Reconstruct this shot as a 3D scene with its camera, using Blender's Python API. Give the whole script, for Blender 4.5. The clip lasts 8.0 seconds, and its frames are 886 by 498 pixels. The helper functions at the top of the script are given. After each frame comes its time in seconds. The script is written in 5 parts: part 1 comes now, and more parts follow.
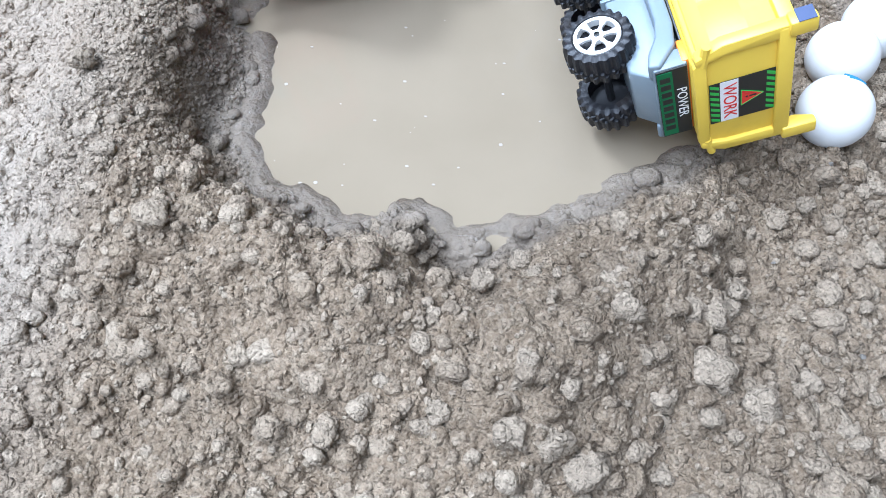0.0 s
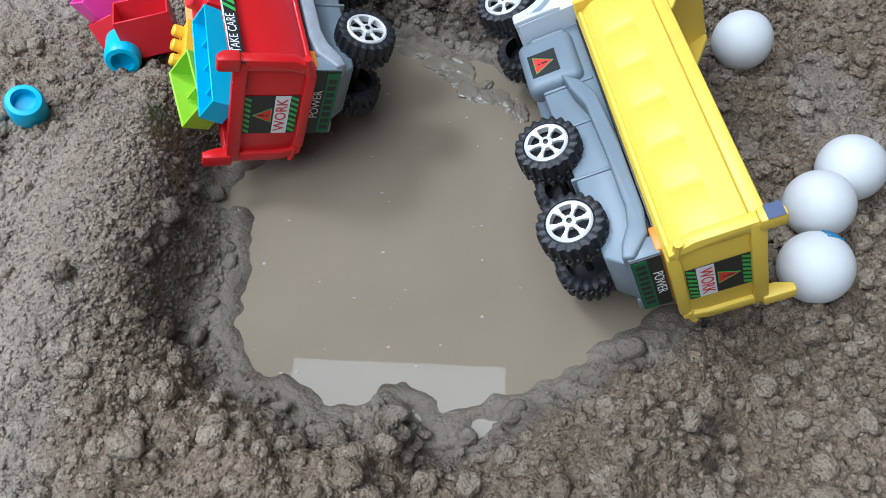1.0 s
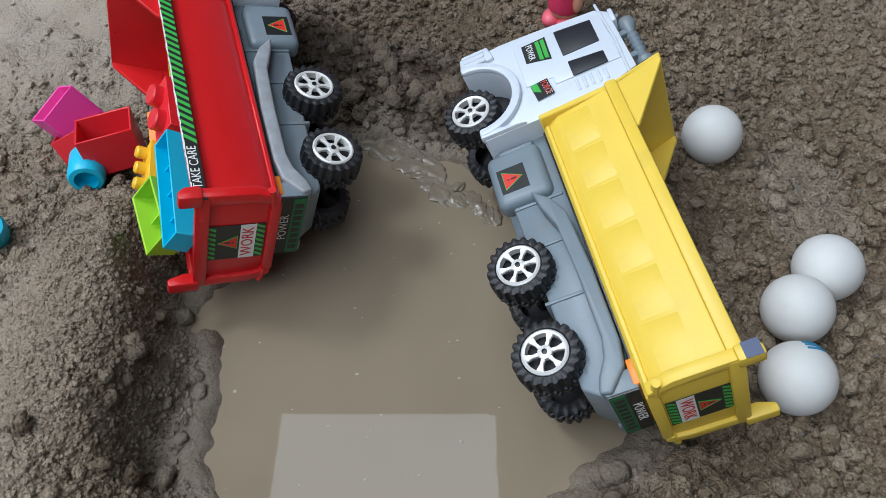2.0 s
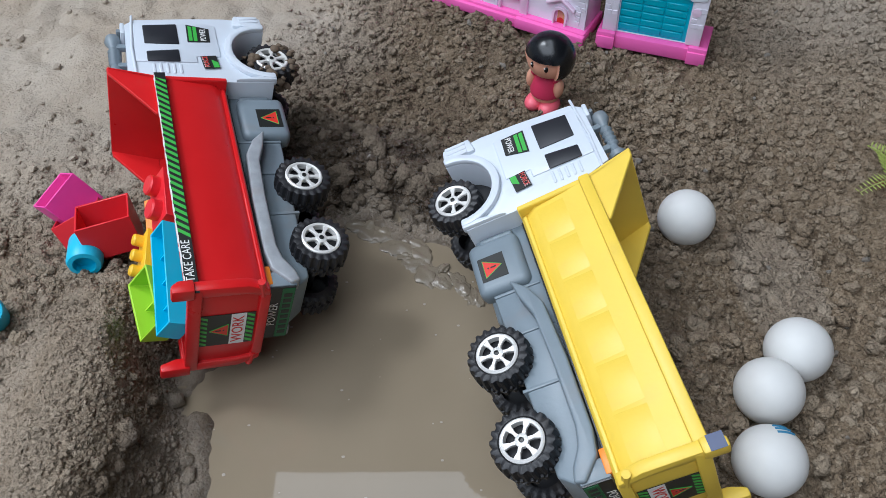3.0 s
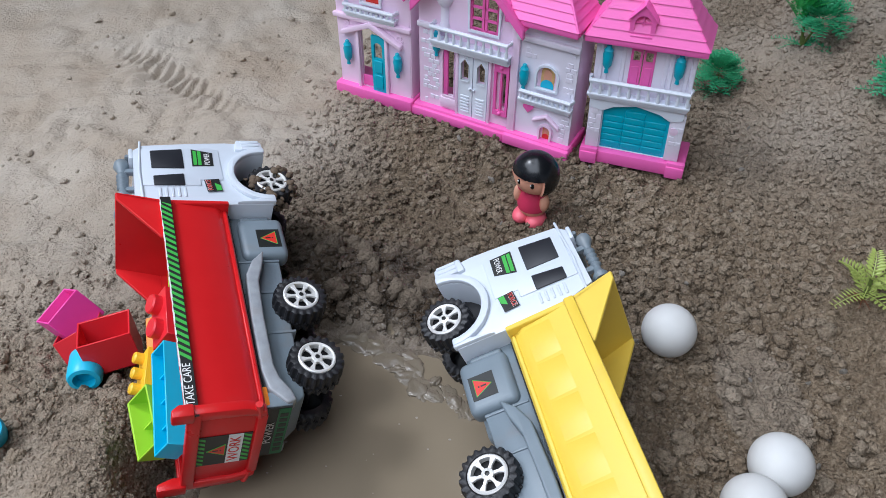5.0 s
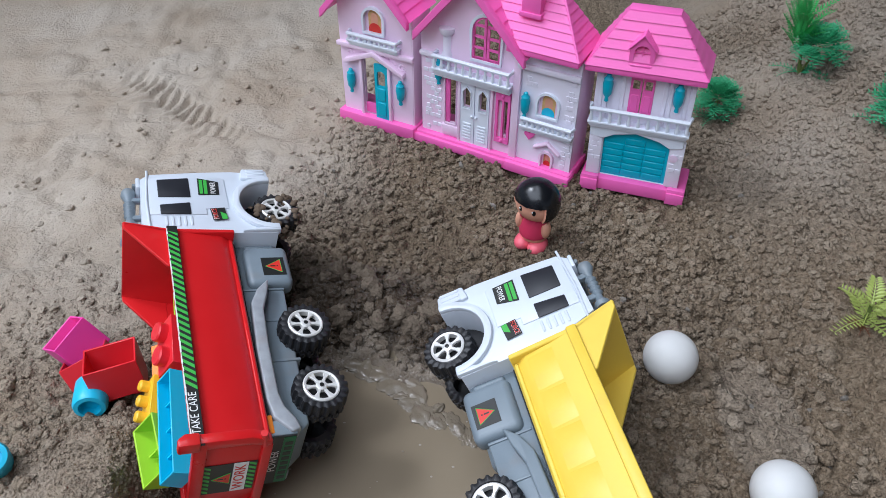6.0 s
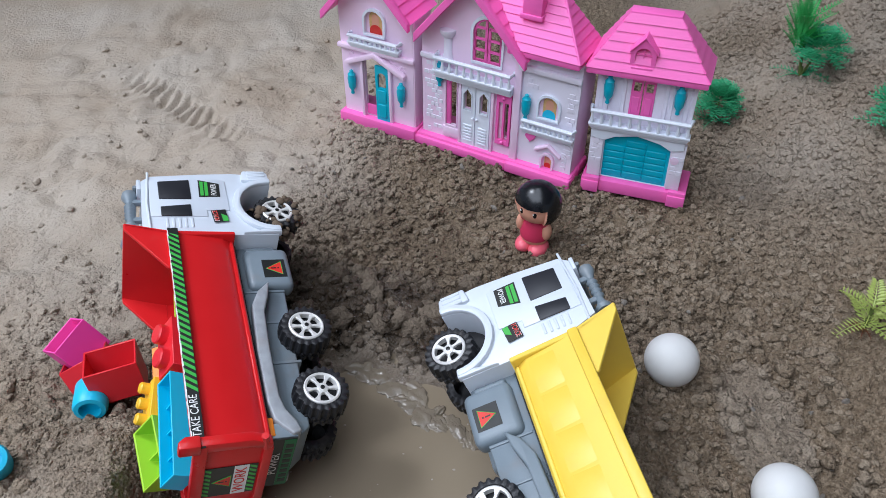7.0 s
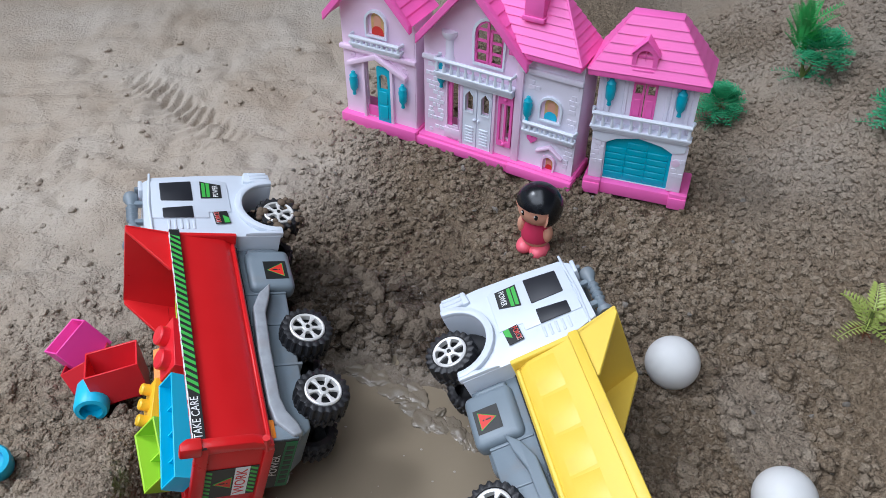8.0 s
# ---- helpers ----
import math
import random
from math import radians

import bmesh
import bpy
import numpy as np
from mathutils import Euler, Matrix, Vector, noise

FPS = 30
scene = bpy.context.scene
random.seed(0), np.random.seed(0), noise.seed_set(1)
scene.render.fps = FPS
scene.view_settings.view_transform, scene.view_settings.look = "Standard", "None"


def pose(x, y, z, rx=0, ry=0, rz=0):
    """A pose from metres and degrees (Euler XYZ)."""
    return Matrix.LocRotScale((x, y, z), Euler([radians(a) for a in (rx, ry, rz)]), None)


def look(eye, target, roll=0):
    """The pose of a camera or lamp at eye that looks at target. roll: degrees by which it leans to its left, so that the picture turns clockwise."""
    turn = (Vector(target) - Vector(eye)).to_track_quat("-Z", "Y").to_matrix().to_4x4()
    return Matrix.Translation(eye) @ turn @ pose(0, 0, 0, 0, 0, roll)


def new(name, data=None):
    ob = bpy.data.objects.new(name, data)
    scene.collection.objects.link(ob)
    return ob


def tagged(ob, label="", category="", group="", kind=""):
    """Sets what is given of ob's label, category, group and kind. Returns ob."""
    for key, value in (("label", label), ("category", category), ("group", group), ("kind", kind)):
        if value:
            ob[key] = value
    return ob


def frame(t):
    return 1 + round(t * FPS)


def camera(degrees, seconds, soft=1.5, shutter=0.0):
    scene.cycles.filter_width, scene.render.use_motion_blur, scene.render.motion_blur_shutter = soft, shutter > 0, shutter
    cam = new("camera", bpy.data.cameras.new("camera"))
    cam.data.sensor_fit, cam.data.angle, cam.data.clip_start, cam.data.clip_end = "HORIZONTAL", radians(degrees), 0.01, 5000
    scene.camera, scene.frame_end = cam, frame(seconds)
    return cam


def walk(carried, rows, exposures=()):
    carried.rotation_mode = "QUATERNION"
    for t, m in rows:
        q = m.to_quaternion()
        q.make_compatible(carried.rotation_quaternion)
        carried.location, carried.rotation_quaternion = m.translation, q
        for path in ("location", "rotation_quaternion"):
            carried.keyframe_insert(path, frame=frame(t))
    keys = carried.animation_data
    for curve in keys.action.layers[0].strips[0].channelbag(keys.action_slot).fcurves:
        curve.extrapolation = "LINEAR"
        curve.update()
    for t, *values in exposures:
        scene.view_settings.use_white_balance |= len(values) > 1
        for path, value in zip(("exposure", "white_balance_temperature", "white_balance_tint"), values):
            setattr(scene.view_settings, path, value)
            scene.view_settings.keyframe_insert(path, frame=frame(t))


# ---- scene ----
cam = camera(60.0, 8.0, soft=0.55)
PATH = [
    (0.0, (0.099, 0.061, 0.334), (0.075, 1.094, -1.378), 4.5),
    (0.5, (0.101, 0.088, 0.361), (0.046, 1.151, -1.333), 1.7),
    (1.0, (0.105, 0.125, 0.37), (0.068, 1.257, -1.278), 0.7),
    (1.5, (0.108, 0.154, 0.379), (0.098, 1.334, -1.236), 0.4),
    (2.8, (0.118, 0.175, 0.412), (0.117, 1.456, -1.124), -0.3),
    (3.0, (0.12, 0.174, 0.418), (0.123, 1.484, -1.093), -0.1),
    (3.5, (0.122, 0.173, 0.426), (0.136, 1.523, -1.049), 0.2),
    (4.0, (0.119, 0.176, 0.436), (0.137, 1.572, -0.997), 0.2),
    (4.5, (0.12, 0.176, 0.443), (0.148, 1.613, -0.948), 0.5),
    (6.0, (0.118, 0.175, 0.456), (0.144, 1.678, -0.864), 0.3),
    (6.5, (0.118, 0.175, 0.458), (0.142, 1.686, -0.854), 0.3),
    (7.0, (0.117, 0.176, 0.456), (0.144, 1.681, -0.861), 0.4),
    (7.5, (0.118, 0.177, 0.456), (0.144, 1.679, -0.865), 0.5),
    (8.0, (0.117, 0.177, 0.458), (0.141, 1.681, -0.861), 0.5),
]
EXPOSURES = [(0.0, 0.74, 4950, 8), (0.5, 0.28, 4950, 8), (1.0, -0.30, 5200, 7), (1.5, -0.77, 5550, 6), (3.0, -0.66, 5600, 8), (8.0, -0.57, 5550, 11)]
walk(cam, [(t, look(eye, target, roll)) for t, eye, target, roll in PATH], EXPOSURES)

# ---- light ----
world = bpy.data.worlds.new("world")
scene.world = world
world.use_nodes = True
wn, wl = world.node_tree.nodes, world.node_tree.links
sky = wn.new("ShaderNodeTexSky")
sky.sky_type = "NISHITA"
sky.sun_disc = False
sky.sun_elevation, sky.sun_rotation = radians(57), radians(286)
soft_sky = wn.new("ShaderNodeMix")
soft_sky.data_type = "RGBA"
soft_sky.inputs[0].default_value = 0.8
soft_sky.inputs[7].default_value = (6.2, 6.2, 6.3, 1)
wl.new(sky.outputs[0], soft_sky.inputs[6])
wl.new(soft_sky.outputs[2], wn["Background"].inputs[0])
wn["Background"].inputs[1].default_value = 0.06
sun = new("sun", bpy.data.lights.new("sun", "SUN"))
sun.data.energy, sun.data.angle, sun.data.color = 1.7, radians(12), (1, 0.97, 0.93)
sun.matrix_world = look((-1.45, 0.95, 2.5), (0.1, 0.5, 0))
# Open bay in the shelter's roof, full of bright overcast sky.
BAY = (-3.0, 0.32, -2.40, 1.52, 2.5)
bay = new("roof_bay_light", bpy.data.lights.new("roof_bay_light", "AREA"))
bay.data.shape, bay.data.size, bay.data.size_y = "RECTANGLE", BAY[1] - BAY[0], BAY[3] - BAY[2]
bay.data.energy, bay.data.color = 212, (1, 0.99, 0.98)
bay.location = ((BAY[0] + BAY[1]) / 2, (BAY[2] + BAY[3]) / 2, BAY[4] - 0.01)

# ---- materials ----


def material(name, colour, rough=0.5, metal=0.0, spec=0.5, vary=0.08, scale=60.0, bump=0.0, bump_scale=400.0, coat=0.0, dirt=0.0):
    """Plastic, metal or paint with a light mottling, fine relief and, where given, dried mud."""
    m = bpy.data.materials.new(name)
    m.use_nodes = True
    n, l = m.node_tree.nodes, m.node_tree.links
    b = n["Principled BSDF"]
    b.inputs["Roughness"].default_value = rough
    b.inputs["Metallic"].default_value = metal
    b.inputs["Specular IOR Level"].default_value = spec
    b.inputs["Coat Weight"].default_value = coat
    tc = n.new("ShaderNodeTexCoord")
    t = n.new("ShaderNodeTexNoise")
    t.inputs["Scale"].default_value, t.inputs["Detail"].default_value = scale, 6
    l.new(tc.outputs["Object"], t.inputs["Vector"])
    mix = n.new("ShaderNodeMix")
    mix.data_type = "RGBA"
    mix.inputs[6].default_value = (*[c * (1 - vary) for c in colour], 1)
    mix.inputs[7].default_value = (*[min(1, c * (1 + vary)) for c in colour], 1)
    l.new(t.outputs["Fac"], mix.inputs[0])
    out = mix.outputs[2]
    if dirt:
        d = n.new("ShaderNodeTexNoise")
        d.inputs["Scale"].default_value, d.inputs["Detail"].default_value = 45, 9
        l.new(tc.outputs["Object"], d.inputs["Vector"])
        ramp = n.new("ShaderNodeMapRange")
        ramp.inputs[1].default_value, ramp.inputs[2].default_value = 0.62 - 0.2 * dirt, 0.75
        ramp.inputs[4].default_value = min(1.0, dirt)
        l.new(d.outputs["Fac"], ramp.inputs[0])
        dm = n.new("ShaderNodeMix")
        dm.data_type = "RGBA"
        l.new(ramp.outputs[0], dm.inputs[0])
        l.new(out, dm.inputs[6])
        dm.inputs[7].default_value = (0.23, 0.17, 0.12, 1)
        out = dm.outputs[2]
    l.new(out, b.inputs["Base Color"])
    r = n.new("ShaderNodeMapRange")
    r.inputs[3].default_value, r.inputs[4].default_value = max(0, rough - 0.08), min(1, rough + 0.1)
    l.new(t.outputs["Fac"], r.inputs[0])
    l.new(r.outputs[0], b.inputs["Roughness"])
    if bump:
        t2 = n.new("ShaderNodeTexNoise")
        t2.inputs["Scale"].default_value, t2.inputs["Detail"].default_value = bump_scale, 4
        l.new(tc.outputs["Object"], t2.inputs["Vector"])
        bp = n.new("ShaderNodeBump")
        bp.inputs["Strength"].default_value, bp.inputs["Distance"].default_value = bump, 0.001
        l.new(t2.outputs["Fac"], bp.inputs["Height"])
        l.new(bp.outputs[0], b.inputs["Normal"])
    return m


def soil_material(name, stones=False):
    """Dry grey-brown soil, darker and smoother where damp round the puddle; damp also carries one bank's painted shade.
    """
    m = bpy.data.materials.new(name)
    m.use_nodes = True
    n, l = m.node_tree.nodes, m.node_tree.links
    b = n["Principled BSDF"]
    geo = n.new("ShaderNodeNewGeometry")

    def noise_at(scale, detail, rough=0.6):
        t = n.new("ShaderNodeTexNoise")
        t.inputs["Scale"].default_value, t.inputs["Detail"].default_value, t.inputs["Roughness"].default_value = scale, detail, rough
        l.new(geo.outputs["Position"], t.inputs["Vector"])
        return t.outputs["Fac"]

    def mixed(fac, a, c):
        x = n.new("ShaderNodeMix")
        x.data_type = "RGBA"
        if isinstance(fac, float):
            x.inputs[0].default_value = fac
        else:
            l.new(fac, x.inputs[0])
        for s, v in ((6, a), (7, c)):
            if isinstance(v, tuple):
                x.inputs[s].default_value = (*v, 1)
            else:
                l.new(v, x.inputs[s])
        return x.outputs[2]

    def ranged(v, lo, hi, a=0.0, c=1.0):
        r = n.new("ShaderNodeMapRange")
        r.inputs[1].default_value, r.inputs[2].default_value = lo, hi
        r.inputs[3].default_value, r.inputs[4].default_value = a, c
        l.new(v, r.inputs[0])
        return r.outputs[0]

    big = ranged(noise_at(7, 4), 0.35, 0.65)
    col = mixed(big, DRY_A, DRY_B)
    grit = ranged(noise_at(300, 5), 0.35, 0.65)
    col = mixed(grit, mixed(0.38, col, (0.055, 0.040, 0.025)), mixed(0.40, col, (0.40, 0.32, 0.23)))
    # crumbs, each of its own shade
    cells = []
    for cell, share_of in ((230, 0.46), (480, 0.42)):
        vo = n.new("ShaderNodeTexVoronoi")
        vo.inputs["Scale"].default_value = cell
        wob = n.new("ShaderNodeVectorMath")
        wob.operation = "MULTIPLY_ADD"
        nz = n.new("ShaderNodeTexNoise")
        nz.inputs["Scale"].default_value = cell * 1.3
        l.new(geo.outputs["Position"], nz.inputs["Vector"])
        wob.inputs[1].default_value = (0.9 / cell,) * 3
        l.new(nz.outputs["Color"], wob.inputs[0])
        l.new(geo.outputs["Position"], wob.inputs[2])
        l.new(wob.outputs[0], vo.inputs["Vector"])
        cells.append(vo.outputs["Distance"])
        pick = n.new("ShaderNodeSeparateColor")
        l.new(vo.outputs["Color"], pick.inputs[0])
        col = mixed(ranged(pick.outputs[0], 0, 1, 0, share_of), col, mixed(pick.outputs[1], (0.105, 0.074, 0.044), (0.52, 0.415, 0.29)))
    if stones:
        isl = ranged(geo.outputs["Random Per Island"], 0.1, 1, 0, 0.62)
        col = mixed(isl, col, (0.50, 0.41, 0.30))
    wet = n.new("ShaderNodeAttribute")
    wet.attribute_name = "damp"
    damp = wet.outputs["Fac"]
    trod = n.new("ShaderNodeAttribute")
    trod.attribute_name = "trodden"
    col = mixed(trod.outputs["Fac"], col, mixed(big, PALE, mixed(0.5, PALE, DRY_B)))
    col = mixed(ranged(damp, 0, 1, 0, 0.94), col, (0.060, 0.042, 0.027))
    shelf = n.new("ShaderNodeAttribute")
    shelf.attribute_name = "silt"
    silt = shelf.outputs["Fac"]
    half = n.new("ShaderNodeMath")
    half.operation = "MULTIPLY"
    half.inputs[1].default_value = 0.85
    l.new(silt, half.inputs[0])
    col = mixed(half.outputs[0], col, (0.265, 0.218, 0.165))
    l.new(col, b.inputs["Base Color"])
    gloss = n.new("ShaderNodeMath")
    gloss.operation = "MAXIMUM"
    l.new(damp, gloss.inputs[0])
    l.new(silt, gloss.inputs[1])
    damp = gloss.outputs[0]
    l.new(ranged(damp, 0.6, 1, 0.95, 0.14), b.inputs["Roughness"])
    l.new(ranged(damp, 0.5, 1, 0.3, 0.6), b.inputs["Specular IOR Level"])
    bp = n.new("ShaderNodeBump")
    bp.inputs["Strength"].default_value, bp.inputs["Distance"].default_value = 1.0, 0.0022
    l.new(noise_at(330, 8, 0.75), bp.inputs["Height"])
    last = bp.outputs[0]
    firm = n.new("ShaderNodeMath")
    firm.operation = "MAXIMUM"
    l.new(trod.outputs["Fac"], firm.inputs[0])
    l.new(damp, firm.inputs[1])
    dry = ranged(firm.outputs[0], 0.4, 1, 0.9, 0.3)
    for d, depth in zip(cells, (0.0034, 0.0018)):
        b2 = n.new("ShaderNodeBump")
        b2.invert = True
        b2.inputs["Distance"].default_value = depth
        l.new(dry, b2.inputs["Strength"])
        l.new(d, b2.inputs["Height"])
        l.new(last, b2.inputs["Normal"])
        last = b2.outputs[0]
    l.new(b2.outputs[0], b.inputs["Normal"])
    return m


DRY_A, DRY_B = (0.205, 0.138, 0.079), (0.325, 0.232, 0.144)
PALE = (0.51, 0.445, 0.365)
SOIL = soil_material("soil")
CLOD = soil_material("clod", True)
YELLOW = material("yellow_plastic", (0.80, 0.57, 0.06), 0.42, vary=0.05, bump=0.08, dirt=0.12)
RED = material("red_plastic", (0.60, 0.012, 0.014), 0.3, vary=0.08, bump=0.06, dirt=0.1)
WHITE = material("white_plastic", (0.61, 0.655, 0.715), 0.35, vary=0.03, dirt=0.12)
GREY = material("grey_plastic", (0.185, 0.225, 0.255), 0.4, vary=0.1, bump=0.1, dirt=0.3)
GREY_SCUFFED = material("silver_grey_plastic", (0.30, 0.315, 0.335), 0.32, vary=0.3, scale=160, bump=0.2, dirt=0.3)
BLACK_GLASS = material("dark_window_plastic", (0.012, 0.013, 0.018), 0.5, vary=0.2)
RUBBER = material("black_rubber", (0.012, 0.012, 0.014), 0.5, vary=0.3, bump=0.3, dirt=0.12)
MUDDY = material("mud_on_rubber", (0.12, 0.085, 0.055), 0.8, vary=0.3, bump=1.0, bump_scale=250)
CHROME = material("silver_rim_paint", (0.72, 0.71, 0.68), 0.35, metal=0.25, vary=0.05)
# Near-black for axles and wheel discs; also the shade painted into wheel wells.
DARK = material("dark_parts_and_hollow_shade", (0.015, 0.015, 0.017), 0.7)
ORANGE = material("orange_plastic", (0.85, 0.25, 0.02), 0.4)
BLACK_PRINT = material("black_print", (0.015, 0.016, 0.015), 0.4)
GREEN_PRINT = material("green_print", (0.010, 0.13, 0.040), 0.4)
LIME_PRINT = material("light_green_print", (0.07, 0.42, 0.06), 0.4)
RED_PRINT = material("red_print", (0.62, 0.03, 0.02), 0.4)
WHITE_PRINT = material("white_print", (0.8, 0.8, 0.78), 0.45)
BLUE_PRINT = material("dark_blue_print", (0.06, 0.08, 0.16), 0.4)
BALL_BLUE = material("faded_blue_print", (0.05, 0.22, 0.38), 0.6)
BALL = material("white_celluloid", (0.68, 0.68, 0.66), 0.55, vary=0.06, scale=70, bump=0.05, dirt=0.05)
PINK = material("hot_pink_plastic", (0.91, 0.15, 0.50), 0.4, vary=0.05, bump=0.05)
ROSE = material("pale_pink_plastic", (0.88, 0.68, 0.85), 0.42, vary=0.04, bump=0.05)
LILAC = material("pale_lilac_plastic", (0.84, 0.81, 0.91), 0.42, vary=0.04, bump=0.05)
MILK = material("milky_white_plastic", (0.80, 0.85, 0.93), 0.4, vary=0.03)
TEAL = material("teal_plastic", (0.02, 0.44, 0.58), 0.4, vary=0.06)
CYAN = material("sky_blue_plastic", (0.04, 0.49, 0.72), 0.38, vary=0.05)
LIME = material("lime_plastic", (0.38, 0.66, 0.03), 0.4, vary=0.05)
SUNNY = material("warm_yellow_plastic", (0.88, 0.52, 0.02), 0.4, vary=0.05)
MAGENTA = material("magenta_plastic", (0.90, 0.07, 0.42), 0.38, vary=0.05)
SCARLET = material("scarlet_plastic", (0.70, 0.02, 0.03), 0.35, vary=0.05)
BLOND = material("straw_print", (0.66, 0.42, 0.17), 0.5, vary=0.3, scale=300)
SKIN = material("toy_skin_vinyl", (0.72, 0.36, 0.24), 0.5)
HAIR = material("glossy_black_vinyl", (0.006, 0.007, 0.009), 0.24)
DRESS = material("toy_dress_vinyl", (0.58, 0.035, 0.10), 0.45)
BOOTS = material("toy_boot_vinyl", (0.80, 0.13, 0.18), 0.4)
STRAP = material("toy_blue_vinyl", (0.08, 0.16, 0.40), 0.45)
LEAF_GREEN = material("plastic_leaf_green", (0.07, 0.42, 0.19), 0.45, vary=0.4, scale=120)
LEAF_FERN = material("plastic_leaf_yellow_green", (0.42, 0.50, 0.12), 0.45, vary=0.3, scale=80)
WET_MUD = material("wet_mud", (0.19, 0.158, 0.115), 0.08, vary=0.15, scale=120, bump=0.12, bump_scale=200)
PEBBLE = material("pale_pebble", (0.33, 0.295, 0.25), 0.9, vary=0.3, scale=150, bump=1.0, bump_scale=600)
LEAF_BRIGHT = material("plastic_leaf_bright_green", (0.07, 0.46, 0.11), 0.45, vary=0.4, scale=120)
STEM = material("plant_stem", (0.12, 0.16, 0.04), 0.5)


def water_material():
    m = bpy.data.materials.new("muddy_water")
    m.use_nodes = True
    n, l = m.node_tree.nodes, m.node_tree.links
    b = n["Principled BSDF"]
    geo = n.new("ShaderNodeNewGeometry")
    t = n.new("ShaderNodeTexNoise")
    t.inputs["Scale"].default_value, t.inputs["Detail"].default_value = 14, 5
    l.new(geo.outputs["Position"], t.inputs["Vector"])
    mix = n.new("ShaderNodeMix")
    mix.data_type = "RGBA"
    mix.inputs[6].default_value = (0.205, 0.165, 0.112, 1)
    mix.inputs[7].default_value = (0.262, 0.214, 0.150, 1)
    l.new(t.outputs["Fac"], mix.inputs[0])
    l.new(mix.outputs[2], b.inputs["Base Color"])
    b.inputs["Roughness"].default_value = 0.02
    b.inputs["IOR"].default_value = 1.42
    t2 = n.new("ShaderNodeTexNoise")
    t2.inputs["Scale"].default_value = 25
    l.new(geo.outputs["Position"], t2.inputs["Vector"])
    bp = n.new("ShaderNodeBump")
    bp.inputs["Strength"].default_value, bp.inputs["Distance"].default_value = 0.03, 0.001
    l.new(t2.outputs["Fac"], bp.inputs["Height"])
    l.new(bp.outputs[0], b.inputs["Normal"])
    return m


WATER = water_material()

# ---- building helpers ----


def part(name, bm, mat, parent, label="", smooth=True):
    """Links a bmesh as one mesh object under a thing or a part."""
    me = bpy.data.meshes.new(name)
    bmesh.ops.recalc_face_normals(bm, faces=bm.faces)
    bm.to_mesh(me)
    bm.free()
    for one in mat if isinstance(mat, (list, tuple)) else [mat]:
        me.materials.append(one)
    if smooth:
        me.shade_smooth()
        me.set_sharp_from_angle(angle=radians(38))
    ob = new(name, me)
    ob.parent = parent
    if label:
        ob["label"] = label
    return ob


def share(name, mesh, parent, m):
    ob = new(name, mesh)
    ob.parent = parent
    ob.matrix_basis = m
    return ob


def thing(name, label, category, m=None, group="", kind=""):
    ob = new(name)
    ob.empty_display_size = 0.01
    if m is not None:
        ob.matrix_basis = m
    return tagged(ob, label, category, group, kind)


def axes(origin, forward, up):
    """A pose whose x axis runs along forward and whose z axis lies nearest to up."""
    x = Vector(forward).normalized()
    y = Vector(up).cross(x).normalized()
    z = x.cross(y)
    m = Matrix((x, y, z)).transposed().to_4x4()
    return Matrix.Translation(origin) @ m


def bevel(bm, width, seg=2, angle=30):
    edges = [e for e in bm.edges if len(e.link_faces) == 2 and e.calc_face_angle(0) > radians(angle)]
    bmesh.ops.bevel(bm, geom=edges, offset=width, segments=seg, affect="EDGES", clamp_overlap=True, profile=0.5)
    return bm


def block(lo, hi, r=0.0, seg=2, bm=None):
    own = bmesh.new()
    c = [(a + b) / 2 for a, b in zip(lo, hi)]
    bmesh.ops.create_cube(own, size=1, matrix=Matrix.Translation(c) @ Matrix.Diagonal((*[b - a for a, b in zip(lo, hi)], 1)))
    if r:
        bevel(own, r, seg)
    return merged(bm, own)


def merged(bm, own, m=None):
    if m is not None:
        bmesh.ops.transform(own, matrix=m, verts=own.verts)
    if bm is None:
        return own
    me = bpy.data.meshes.new("tmp")
    own.to_mesh(me)
    own.free()
    bm.from_mesh(me)
    bpy.data.meshes.remove(me)
    return bm


def prism(outline, lo, hi, plane="xz", r=0.0, seg=2, bm=None):
    """An outline of points in a plane, pulled out from lo to hi across it."""
    own = bmesh.new()

    def at(a, b, c):
        return {"xz": (a, c, b), "yz": (c, a, b), "xy": (a, b, c)}[plane]

    ring = [own.verts.new(at(a, b, lo)) for a, b in outline]
    top = [own.verts.new(at(a, b, hi)) for a, b in outline]
    own.faces.new(ring)
    own.faces.new(list(reversed(top)))
    k = len(outline)
    for i in range(k):
        own.faces.new((ring[i], top[i], top[(i + 1) % k], ring[(i + 1) % k]))
    bmesh.ops.recalc_face_normals(own, faces=own.faces)
    if r:
        bevel(own, r, seg)
    return merged(bm, own)


def lathe(profile, n=24, m=None, bm=None):
    """A profile of (radius, height) turned round the z axis; a profile that keeps off the axis is closed to a ring."""
    own = bmesh.new()
    if profile[0][0] > 0.0002:
        profile = list(profile) + [profile[0]]
    rings = []
    for r, z in profile:
        rings.append([own.verts.new((r * math.cos(2 * math.pi * i / n), r * math.sin(2 * math.pi * i / n), z)) for i in range(n)])
    for a, b in zip(rings, rings[1:]):
        for i in range(n):
            own.faces.new((a[i], a[(i + 1) % n], b[(i + 1) % n], b[i]))
    for ring, (r, z) in ((rings[0], profile[0]), (rings[-1], profile[-1])):
        if r < 0.0002:
            own.faces.new(ring)
    bmesh.ops.remove_doubles(own, verts=own.verts, dist=1e-6)
    return merged(bm, own, m)


